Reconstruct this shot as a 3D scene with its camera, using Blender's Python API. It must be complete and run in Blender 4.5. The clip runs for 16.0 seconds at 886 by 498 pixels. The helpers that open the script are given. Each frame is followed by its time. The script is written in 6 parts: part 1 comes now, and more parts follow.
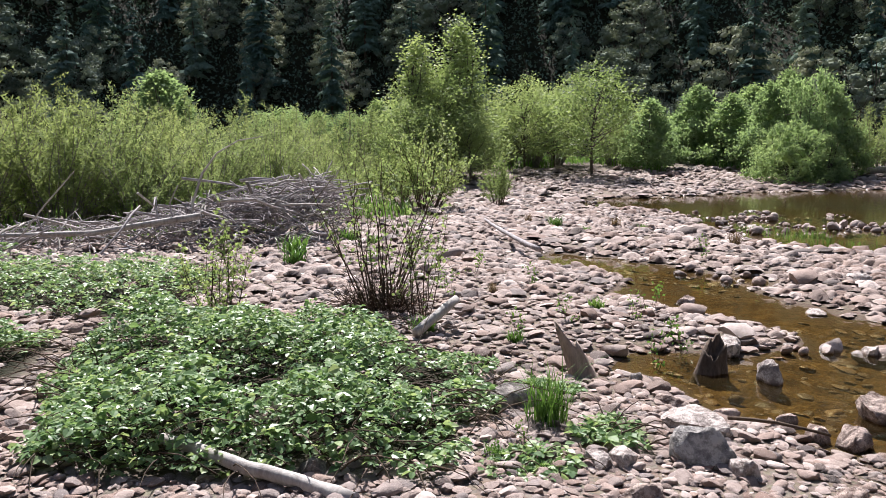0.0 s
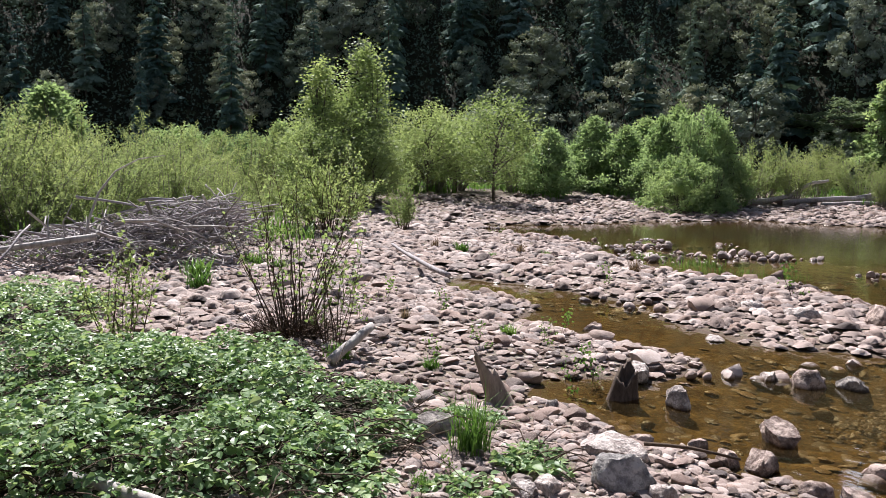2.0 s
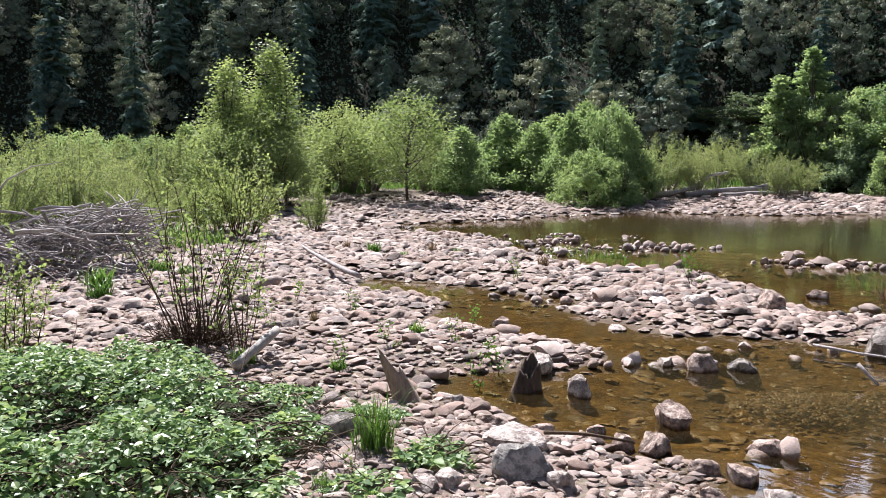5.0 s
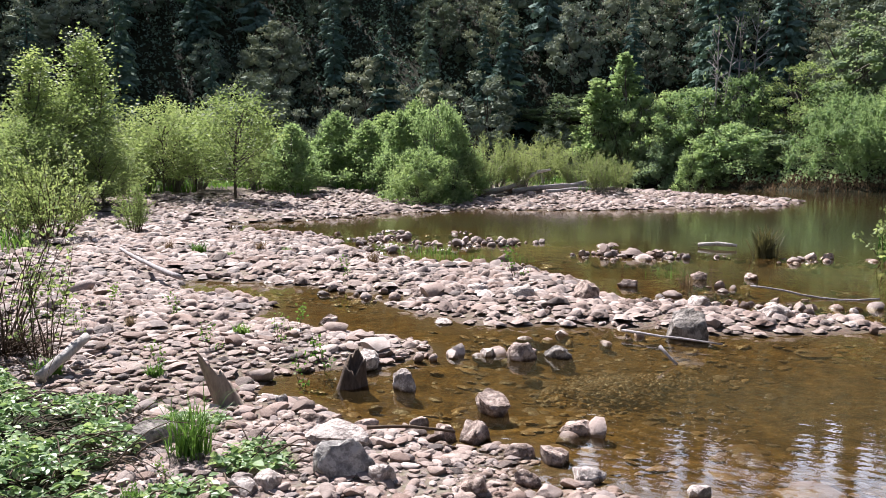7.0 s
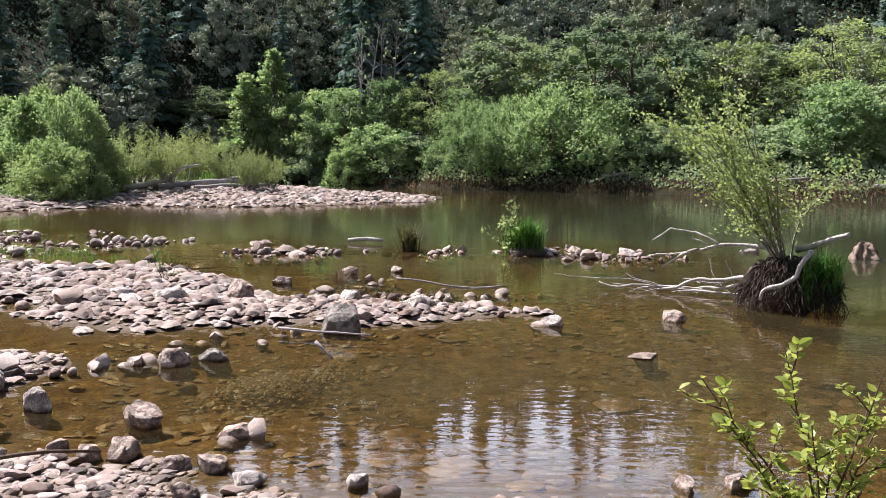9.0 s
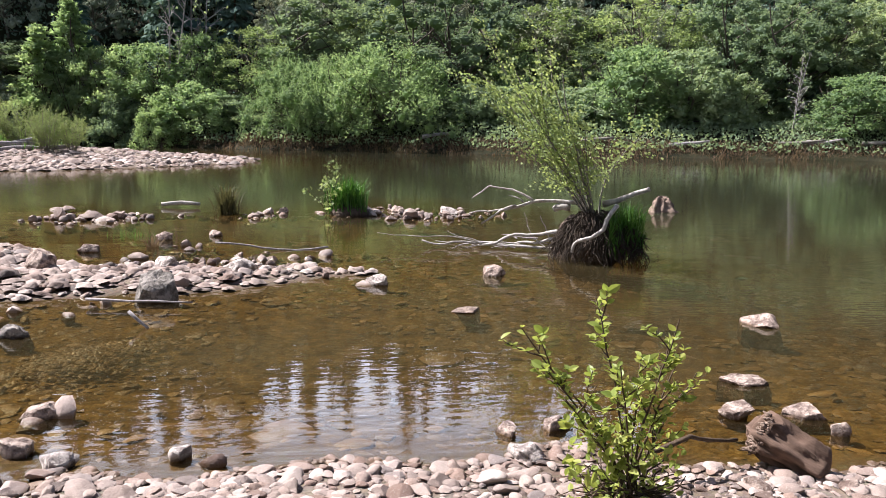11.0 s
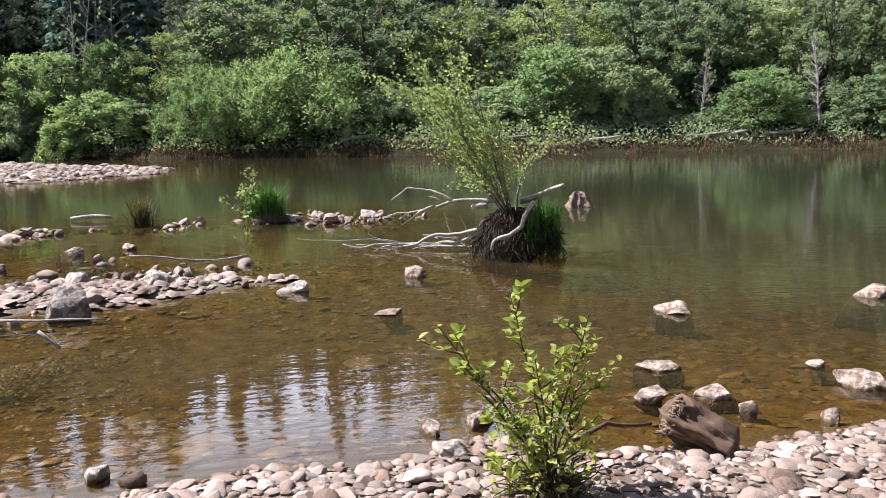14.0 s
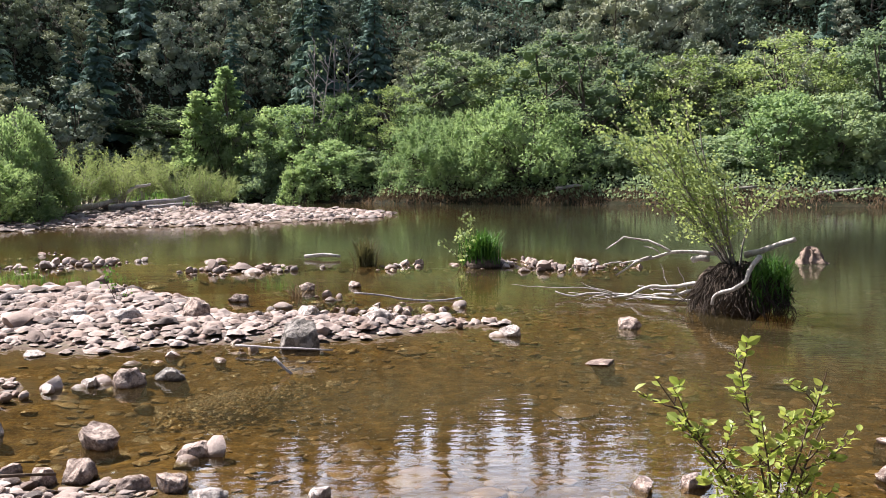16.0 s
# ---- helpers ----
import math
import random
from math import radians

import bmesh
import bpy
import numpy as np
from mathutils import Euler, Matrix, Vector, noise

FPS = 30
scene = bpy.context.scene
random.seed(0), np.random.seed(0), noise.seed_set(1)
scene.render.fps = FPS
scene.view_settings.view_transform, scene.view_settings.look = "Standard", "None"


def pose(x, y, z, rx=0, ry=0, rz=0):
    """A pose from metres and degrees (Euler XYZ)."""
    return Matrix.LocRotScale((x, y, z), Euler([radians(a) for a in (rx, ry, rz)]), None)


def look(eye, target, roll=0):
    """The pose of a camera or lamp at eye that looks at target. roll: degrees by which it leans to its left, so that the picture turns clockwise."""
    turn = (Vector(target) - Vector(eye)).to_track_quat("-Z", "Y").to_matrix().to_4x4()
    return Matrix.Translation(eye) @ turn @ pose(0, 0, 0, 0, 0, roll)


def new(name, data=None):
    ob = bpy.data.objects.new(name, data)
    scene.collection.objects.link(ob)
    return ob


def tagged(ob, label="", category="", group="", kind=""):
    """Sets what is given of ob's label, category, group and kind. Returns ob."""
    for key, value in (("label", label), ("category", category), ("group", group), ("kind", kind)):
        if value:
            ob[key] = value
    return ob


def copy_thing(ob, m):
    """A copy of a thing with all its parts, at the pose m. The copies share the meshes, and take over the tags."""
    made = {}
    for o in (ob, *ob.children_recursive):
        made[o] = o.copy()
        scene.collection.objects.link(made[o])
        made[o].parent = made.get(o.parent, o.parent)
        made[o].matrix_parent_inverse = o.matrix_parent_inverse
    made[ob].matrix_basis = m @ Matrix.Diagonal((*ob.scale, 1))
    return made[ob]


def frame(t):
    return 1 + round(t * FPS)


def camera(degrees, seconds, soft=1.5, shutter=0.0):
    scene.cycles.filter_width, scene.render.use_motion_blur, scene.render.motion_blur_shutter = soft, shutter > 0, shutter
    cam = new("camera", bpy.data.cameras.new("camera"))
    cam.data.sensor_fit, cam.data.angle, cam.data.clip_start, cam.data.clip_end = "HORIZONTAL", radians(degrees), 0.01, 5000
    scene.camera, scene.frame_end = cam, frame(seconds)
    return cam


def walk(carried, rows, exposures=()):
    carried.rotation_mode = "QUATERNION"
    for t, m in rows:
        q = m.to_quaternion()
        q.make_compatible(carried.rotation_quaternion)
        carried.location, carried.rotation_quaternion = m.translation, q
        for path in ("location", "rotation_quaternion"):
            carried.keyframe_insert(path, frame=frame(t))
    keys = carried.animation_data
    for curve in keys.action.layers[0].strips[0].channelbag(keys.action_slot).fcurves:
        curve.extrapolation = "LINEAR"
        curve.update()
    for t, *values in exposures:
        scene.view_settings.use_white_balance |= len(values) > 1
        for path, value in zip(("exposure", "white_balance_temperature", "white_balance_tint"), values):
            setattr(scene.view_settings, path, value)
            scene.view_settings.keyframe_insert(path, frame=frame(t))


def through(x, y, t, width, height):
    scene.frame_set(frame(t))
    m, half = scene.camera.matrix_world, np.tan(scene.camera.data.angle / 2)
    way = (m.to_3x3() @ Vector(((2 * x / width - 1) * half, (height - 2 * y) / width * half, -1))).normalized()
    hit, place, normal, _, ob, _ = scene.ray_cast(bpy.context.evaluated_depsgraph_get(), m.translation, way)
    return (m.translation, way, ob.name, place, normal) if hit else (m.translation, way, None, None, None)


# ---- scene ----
cam = camera(56.8, 16.0, soft=0.7)
PATH = [
    (0, (-0.012, 0.042, 1.583), (-0.022, 2.027, 1.332), -0.47),
    (0.5, (-0.069, 0.067, 1.596), (0.045, 2.046, 1.333), -0.99),
    (1, (-0.109, 0.061, 1.593), (0.070, 2.039, 1.358), -0.46),
    (1.5, (-0.144, 0.065, 1.606), (0.063, 2.044, 1.402), 0.20),
    (2, (-0.150, 0.075, 1.604), (0.086, 2.051, 1.411), 0.97),
    (2.5, (-0.109, 0.051, 1.604), (0.179, 2.022, 1.417), 0.93),
    (3, (-0.069, 0.018, 1.606), (0.268, 1.982, 1.433), 0.44),
    (3.2, (-0.063, 0.016, 1.603), (0.305, 1.974, 1.432), 0.39),
    (5.3, (-0.034, 0.008, 1.608), (0.429, 1.943, 1.405), -0.72),
    (5.5, (-0.026, 0.006, 1.608), (0.502, 1.924, 1.398), -0.32),
    (6, (-0.016, 0.006, 1.605), (0.611, 1.894, 1.405), -0.04),
    (6.5, (-0.002, 0.000, 1.602), (0.673, 1.872, 1.397), -0.07),
    (7, (0.041, -0.029, 1.599), (0.851, 1.788, 1.398), -0.38),
    (7.5, (0.062, -0.053, 1.598), (1.005, 1.701, 1.416), -0.85),
    (8, (0.053, -0.026, 1.600), (1.283, 1.540, 1.412), 0.64),
    (8.5, (0.035, -0.010, 1.610), (1.397, 1.443, 1.421), 1.08),
    (9, (0.042, -0.001, 1.615), (1.523, 1.328, 1.407), 0.76),
    (9.5, (0.058, 0.023, 1.601), (1.677, 1.170, 1.348), 0.50),
    (9.7, (0.079, 0.028, 1.597), (1.762, 1.070, 1.313), 0.59),
    (11.8, (0.060, -0.015, 1.603), (1.784, 0.955, 1.306), 0.77),
    (12, (0.067, -0.024, 1.605), (1.772, 0.980, 1.320), 0.47),
    (12.5, (0.065, -0.028, 1.605), (1.776, 0.974, 1.345), -0.23),
    (13, (0.063, -0.037, 1.604), (1.811, 0.896, 1.332), -0.49),
    (13.5, (0.063, -0.040, 1.605), (1.846, 0.816, 1.309), -0.79),
    (14, (0.054, -0.040, 1.605), (1.859, 0.770, 1.312), -0.99),
    (14.5, (0.043, -0.048, 1.609), (1.868, 0.726, 1.340), -1.21),
    (15, (0.030, -0.038, 1.604), (1.772, 0.918, 1.376), -1.40),
    (15.5, (-0.010, -0.047, 1.598), (1.600, 1.125, 1.407), -0.75),
    (16, (0.010, -0.028, 1.595), (1.561, 1.223, 1.424), -0.28),
]
walk(cam, [(t, look(eye, target, roll)) for t, eye, target, roll in PATH], [(0, 1.25, 6250, 15), (3, 1.16, 6250, 15), (5.5, 1.42, 6250, 15), (9, 1.43, 6280, 15), (14.5, 1.4, 6300, 14), (16, 1.58, 6380, 14)])

# ---- light ----
SUN_YAW, SUN_UP = 8.0, 51.0
world = bpy.data.worlds.new("sky")
scene.world = world
world.use_nodes = True
wn = world.node_tree.nodes
sky = wn.new("ShaderNodeTexSky")
sky.sky_type = "NISHITA"
sky.sun_disc = False
sky.dust_density = 2.0
sky.sun_elevation = radians(SUN_UP)
sky.sun_rotation = radians(-SUN_YAW)
wn["Background"].inputs["Strength"].default_value = 0.05
# a milky haze that thickens towards the horizon all round
where = wn.new("ShaderNodeTexCoord")
split = wn.new("ShaderNodeSeparateXYZ")
fall = wn.new("ShaderNodeMapRange")
fall.inputs["From Min"].default_value, fall.inputs["From Max"].default_value = 0.44, 0.0
bent = wn.new("ShaderNodeMath")
bent.operation = "POWER"
bent.inputs[1].default_value = 1.0
haze = wn.new("ShaderNodeMix")
haze.data_type = "RGBA"
haze.inputs[7].default_value = (70.0, 77.0, 90.0, 1)
for a, c in ((where.outputs["Generated"], split.inputs[0]), (split.outputs["Z"], fall.inputs["Value"]), (fall.outputs[0], bent.inputs[0]), (bent.outputs[0], haze.inputs[0]), (sky.outputs["Color"], haze.inputs[6]), (haze.outputs[2], wn["Background"].inputs["Color"])):
    world.node_tree.links.new(a, c)
sun_data = bpy.data.lights.new("sun", "SUN")
sun_data.energy, sun_data.angle, sun_data.color = 5.0, radians(0.5), (1.0, 0.965, 0.91)
sun = new("sun", sun_data)
sun.matrix_world = look((math.sin(radians(-SUN_YAW)) * 50, math.cos(radians(-SUN_YAW)) * 50, 50 * math.tan(radians(SUN_UP))), (0, 0, 0))

rng = np.random.default_rng(7)

# ---- materials ----


class Nodes:
    """A node material, built in a few words."""

    def __init__(self, name):
        self.m = bpy.data.materials.new(name)
        self.m.use_nodes = True
        self.t = self.m.node_tree
        self.out = self.t.nodes["Material Output"]
        self.bsdf = self.t.nodes["Principled BSDF"]
        self.geo = self.add("ShaderNodeNewGeometry")

    def add(self, kind, **values):
        n = self.t.nodes.new(kind)
        for k, v in values.items():
            n.inputs[k].default_value = v
        return n

    def link(self, a, b):
        self.t.links.new(a, b)

    def noise(self, scale, detail=4.0, rough=0.6, place=None):
        n = self.add("ShaderNodeTexNoise", Scale=scale, Detail=detail, Roughness=rough)
        self.link(place or self.geo.outputs["Position"], n.inputs["Vector"])
        return n.outputs["Fac"]

    def ramp(self, fac, stops):
        n = self.add("ShaderNodeValToRGB")
        e = n.color_ramp.elements
        while len(e) < len(stops):
            e.new(0.5)
        for el, (p, c) in zip(e, stops):
            el.position, el.color = p, (*c, 1)
        self.link(fac, n.inputs["Fac"])
        return n.outputs["Color"]

    def math(self, op, a, b=0.0, clamp=False):
        n = self.add("ShaderNodeMath")
        n.operation, n.use_clamp = op, clamp
        for i, v in enumerate((a, b)):
            if isinstance(v, (int, float)):
                n.inputs[i].default_value = v
            else:
                self.link(v, n.inputs[i])
        return n.outputs[0]

    def mix(self, fac, a, b, how="MIX"):
        n = self.add("ShaderNodeMix")
        n.data_type, n.blend_type = "RGBA", how
        for i, v in ((0, fac), (6, a), (7, b)):
            if isinstance(v, (int, float)):
                n.inputs[i].default_value = v
            elif isinstance(v, tuple):
                n.inputs[i].default_value = (*v, 1)
            else:
                self.link(v, n.inputs[i])
        return n.outputs[2]

    def span(self, v, lo, hi, to_lo=0.0, to_hi=1.0):
        n = self.add("ShaderNodeMapRange")
        self.link(v, n.inputs[0])
        for i, x in enumerate((lo, hi, to_lo, to_hi)):
            n.inputs[i + 1].default_value = x
        return n.outputs[0]

    def bump(self, height, strength=0.5, distance=0.01):
        n = self.add("ShaderNodeBump", Strength=strength, Distance=distance)
        self.link(height, n.inputs["Height"])
        return n.outputs["Normal"]

    def z(self):
        n = self.add("ShaderNodeSeparateXYZ")
        self.link(self.geo.outputs["Position"], n.inputs[0])
        return n.outputs["Z"]

    def done(self, color=None, rough=0.8, normal=None, spec=0.3):
        if color is not None:
            if isinstance(color, tuple):
                self.bsdf.inputs["Base Color"].default_value = (*color, 1)
            else:
                self.link(color, self.bsdf.inputs["Base Color"])
        if isinstance(rough, (int, float)):
            self.bsdf.inputs["Roughness"].default_value = rough
        else:
            self.link(rough, self.bsdf.inputs["Roughness"])
        self.bsdf.inputs["Specular IOR Level"].default_value = spec
        if normal is not None:
            self.link(normal, self.bsdf.inputs["Normal"])
        return self.m


def leaf_material(name, dark, mid, light, through=0.45, rough=0.5, patch=0.6, differ=0.25, each=0.22):
    """Thin leaves: they shine a little and let part of the light through; each plant has its own tint."""
    k = Nodes(name)
    n = k.noise(patch, 2.0)
    own = k.add("ShaderNodeObjectInfo").outputs["Random"]
    f = k.math("ADD", k.math("MULTIPLY", k.geo.outputs["Random Per Island"], each), k.math("ADD", k.math("MULTIPLY", n, 1.0 - each - differ), k.math("MULTIPLY", own, differ)))
    c = k.ramp(f, [(0.15, dark), (0.5, mid), (0.85, light)])
    cool = k.mix(k.span(k.math("FRACT", k.math("MULTIPLY", own, 7.3)), 0.0, 1.0, 0.0, differ * 1.6), c, k.mix(1.0, c, (0.86, 0.94, 1.16), "MULTIPLY"))
    k.done(cool, rough, spec=0.2 if rough < 0.6 else 0.08)
    tr = k.add("ShaderNodeBsdfTranslucent")
    k.link(k.mix(1.0, cool, (1.12, 1.08, 0.78), "MULTIPLY"), tr.inputs["Color"])
    mx = k.add("ShaderNodeMixShader", Fac=through)
    k.link(k.bsdf.outputs[0], mx.inputs[1])
    k.link(tr.outputs[0], mx.inputs[2])
    k.link(mx.outputs[0], k.out.inputs["Surface"])
    return k.m


def stone_material(name, own):
    """River stones: beige, pink, grey and white, mottled; brown with algae under the water and wet at its edge."""
    k = Nodes(name)
    if own:
        r = k.add("ShaderNodeObjectInfo").outputs["Random"]
    else:
        r = k.geo.outputs["Random Per Island"]
    base = k.ramp(r, [(0.0, (0.078, 0.060, 0.055)), (0.12, (0.191, 0.126, 0.102)), (0.24, (0.296, 0.223, 0.193)), (0.36, (0.217, 0.164, 0.143)), (0.48, (0.374, 0.298, 0.267)), (0.58, (0.174, 0.144, 0.138)), (0.7, (0.313, 0.244, 0.213)), (0.8, (0.479, 0.407, 0.377)), (0.9, (0.252, 0.172, 0.139)), (1.0, (0.348, 0.286, 0.262))])
    mott = k.noise(22.0, 6.0, 0.7)
    c = k.mix(k.span(mott, 0.35, 0.7, 0.0, 0.75), base, k.mix(1.0, base, (0.62, 0.58, 0.54), "MULTIPLY"))
    fine = k.noise(140.0, 3.0)
    c = k.mix(k.span(fine, 0.55, 0.75, 0.0, 0.35), c, (0.55, 0.5, 0.46))
    z = k.math("ADD", k.z(), k.math("MULTIPLY", k.math("SUBTRACT", k.noise(9.0, 3.0), 0.5), 0.03))
    wet = k.span(z, 0.012, 0.03, 1.0, 0.0)
    tone = k.math("FRACT", k.math("MULTIPLY", r, 13.7))
    algae = k.mix(k.math("MULTIPLY", k.noise(9.0, 5.0), k.span(tone, 0.0, 1.0, 0.25, 1.5)), (0.032, 0.019, 0.008), (0.25, 0.15, 0.062))
    c = k.mix(wet, c, k.mix(0.3, k.mix(1.0, c, (0.5, 0.42, 0.34), "MULTIPLY"), algae))
    c = k.mix(k.span(z, -0.03, 0.0, 0.9, 0.0), c, algae)
    hb = k.math("ADD", k.math("MULTIPLY", mott, 0.7), k.math("MULTIPLY", fine, 0.3))
    return k.done(c, k.span(wet, 0.0, 1.0, 0.82, 0.3), k.bump(hb, 0.9, 0.015), 0.35)


def bark_material(name, dark, light, scale=30.0, rough=0.85, bump=0.6):
    k = Nodes(name)
    stretch = k.add("ShaderNodeMapping")
    stretch.inputs["Scale"].default_value = (1.0, 1.0, 0.25)
    co = k.add("ShaderNodeTexCoord")
    k.link(co.outputs["Object"], stretch.inputs["Vector"])
    n = k.noise(scale, 6.0, 0.7, stretch.outputs["Vector"])
    m = k.noise(3.0, 3.0)
    f = k.math("ADD", k.math("MULTIPLY", n, 0.7), k.math("MULTIPLY", m, 0.3))
    return k.done(k.ramp(f, [(0.3, dark), (0.7, light)]), rough, k.bump(n, bump, 0.01), 0.25)


MAT_STONE = stone_material("river_stone_loose", False)
MAT_STONE_OWN = stone_material("river_stone", True)


def boulder_material(name, dark, light, scale=20.0):
    k = Nodes(name)
    n = k.noise(scale, 8.0, 0.72)
    vor = k.add("ShaderNodeTexVoronoi", Scale=scale * 2.2)
    vor.feature = "DISTANCE_TO_EDGE"
    k.link(k.geo.outputs["Position"], vor.inputs["Vector"])
    f = k.noise(90.0, 4.0)
    c = k.ramp(n, [(0.4, dark), (0.5, tuple(0.45 * (a + b) for a, b in zip(dark, light))), (0.57, light)])
    c = k.mix(k.span(f, 0.58, 0.75, 0.0, 0.4), c, (0.62, 0.6, 0.56))
    z = k.math("ADD", k.z(), k.math("MULTIPLY", k.math("SUBTRACT", k.noise(7.0, 3.0), 0.5), 0.03))
    wet = k.span(z, 0.004, 0.024, 1.0, 0.0)
    c = k.mix(wet, c, k.mix(1.0, c, (0.36, 0.29, 0.22), "MULTIPLY"))
    h = k.math("ADD", k.math("MULTIPLY", n, 0.8), k.math("MULTIPLY", k.math("ADD", f, vor.outputs["Distance"]), 0.25))
    return k.done(c, k.span(wet, 0.0, 1.0, 0.85, 0.35), k.bump(h, 1.0, 0.035), 0.3)


MAT_BOULDER = boulder_material("boulder_pale", (0.12, 0.08, 0.066), (0.46, 0.36, 0.31), 15.0)
MAT_BOULDER_GREY = boulder_material("boulder_grey", (0.075, 0.064, 0.056), (0.31, 0.275, 0.25), 11.0)
MAT_BOULDER_WHITE = boulder_material("boulder_white", (0.20, 0.16, 0.145), (0.58, 0.51, 0.47), 16.0)
MAT_BOULDER_VEINED = boulder_material("boulder_veined", (0.15, 0.14, 0.135), (0.50, 0.47, 0.44), 9.0)
MAT_BARK = bark_material("bark_dark", (0.045, 0.035, 0.028), (0.13, 0.11, 0.09))
MAT_BARK_GREY = bark_material("bark_grey", (0.10, 0.09, 0.08), (0.26, 0.24, 0.21))
MAT_DRIFT = bark_material("driftwood_grey", (0.10, 0.085, 0.085), (0.46, 0.425, 0.43), 30.0, 0.8)
MAT_DRIFT_PALE = bark_material("driftwood_bleached", (0.17, 0.145, 0.13), (0.56, 0.53, 0.50), 22.0, 0.8)
MAT_STUMP = bark_material("stump_wood", (0.018, 0.013, 0.010), (0.15, 0.11, 0.085), 34.0, 0.9, 1.0)
MAT_STUMP_PALE = bark_material("stump_wood_weathered", (0.10, 0.075, 0.06), (0.46, 0.37, 0.31), 26.0, 0.9, 1.0)
MAT_STUMP_TAN = bark_material("stump_wood_tan", (0.05, 0.035, 0.028), (0.33, 0.24, 0.19), 18.0, 0.9, 1.0)
MAT_STUMP_BROWN = bark_material("stump_wood_brown", (0.035, 0.022, 0.016), (0.21, 0.135, 0.10), 20.0, 0.9, 1.0)
MAT_ROOT = bark_material("root_dark", (0.010, 0.007, 0.005), (0.060, 0.042, 0.030), 60.0)
MAT_TWIG = bark_material("twig_brown", (0.03, 0.02, 0.014), (0.12, 0.082, 0.055), 60.0)
MAT_LEAF_WILLOW = leaf_material("leaves_willow", (0.135, 0.175, 0.08), (0.245, 0.305, 0.13), (0.41, 0.46, 0.215), 0.5, 0.6)
MAT_LEAF_ALDER = leaf_material("leaves_alder", (0.125, 0.185, 0.09), (0.235, 0.335, 0.16), (0.40, 0.49, 0.25), 0.58, 0.6)
MAT_LEAF_LIME = leaf_material("leaves_cottonwood", (0.125, 0.183, 0.073), (0.235, 0.31, 0.125), (0.38, 0.44, 0.195), 0.55, 0.5)
MAT_LEAF_BANK = leaf_material("leaves_bank", (0.11, 0.155, 0.09), (0.23, 0.30, 0.165), (0.39, 0.455, 0.25), 0.5, 0.65, 0.5, 0.5)
MAT_LEAF_OAK = leaf_material("leaves_oak", (0.093, 0.121, 0.083), (0.196, 0.224, 0.150), (0.371, 0.372, 0.259), 0.12, 0.85, 0.25, 0.45)
MAT_NEEDLE = leaf_material("needles_fir", (0.049, 0.088, 0.069), (0.097, 0.151, 0.112), (0.177, 0.233, 0.167), 0.09, 0.85, 0.2, 0.45)
MAT_LEAF_BRAMBLE = leaf_material("leaves_bramble", (0.05, 0.108, 0.045), (0.18, 0.285, 0.122), (0.45, 0.53, 0.29), 0.42, 0.36, 7.0, 0.05, 0.45)
MAT_LEAF_PLANT = leaf_material("leaves_fresh", (0.12, 0.17, 0.035), (0.26, 0.32, 0.075), (0.46, 0.48, 0.15), 0.5, 0.4, 6.0, 0.05, 0.45)
MAT_GRASS = leaf_material("grass_green", (0.06, 0.13, 0.028), (0.11, 0.21, 0.045), (0.2, 0.3, 0.075), 0.4, 0.45, 3.0)
MAT_GRASS_DARK = leaf_material("sedge_dark", (0.03, 0.085, 0.015), (0.06, 0.15, 0.025), (0.11, 0.21, 0.04), 0.35, 0.45, 3.0)
MAT_GRASS_DRY = leaf_material("grass_dry", (0.075, 0.048, 0.034), (0.16, 0.112, 0.078), (0.26, 0.20, 0.135), 0.3, 0.7, 1.0)


def ground_material():
    """Gravel and sand; soil and grass, nearly black, where plants grow; brown algae and silt under the water."""
    k = Nodes("river_ground")
    cover = k.add("ShaderNodeAttribute")
    cover.attribute_name = "cover"
    fine = k.noise(45.0, 6.0, 0.75)
    big = k.noise(1.3, 4.0)
    vor = k.add("ShaderNodeTexVoronoi", Scale=26.0)
    k.link(k.geo.outputs["Position"], vor.inputs["Vector"])
    gravel = k.mix(fine, k.mix(0.45, (0.11, 0.088, 0.072), vor.outputs["Color"], "MULTIPLY"), (0.27, 0.22, 0.18))
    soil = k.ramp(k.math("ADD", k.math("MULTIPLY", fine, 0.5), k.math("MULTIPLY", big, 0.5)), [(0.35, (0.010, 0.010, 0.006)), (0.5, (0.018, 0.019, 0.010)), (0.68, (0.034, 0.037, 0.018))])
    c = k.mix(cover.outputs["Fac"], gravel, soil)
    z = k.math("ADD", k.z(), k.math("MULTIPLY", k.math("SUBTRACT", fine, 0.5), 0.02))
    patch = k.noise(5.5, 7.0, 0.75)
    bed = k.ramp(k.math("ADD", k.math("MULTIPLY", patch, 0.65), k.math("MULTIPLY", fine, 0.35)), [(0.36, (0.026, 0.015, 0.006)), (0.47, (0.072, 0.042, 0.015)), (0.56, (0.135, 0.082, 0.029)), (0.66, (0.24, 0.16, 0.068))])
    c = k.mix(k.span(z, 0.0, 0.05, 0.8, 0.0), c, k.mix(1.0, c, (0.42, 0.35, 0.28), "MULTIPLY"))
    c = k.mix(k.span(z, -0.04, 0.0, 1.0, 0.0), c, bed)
    return k.done(c, 0.85, k.bump(k.math("ADD", fine, vor.outputs["Distance"]), 0.7, 0.02), 0.06)


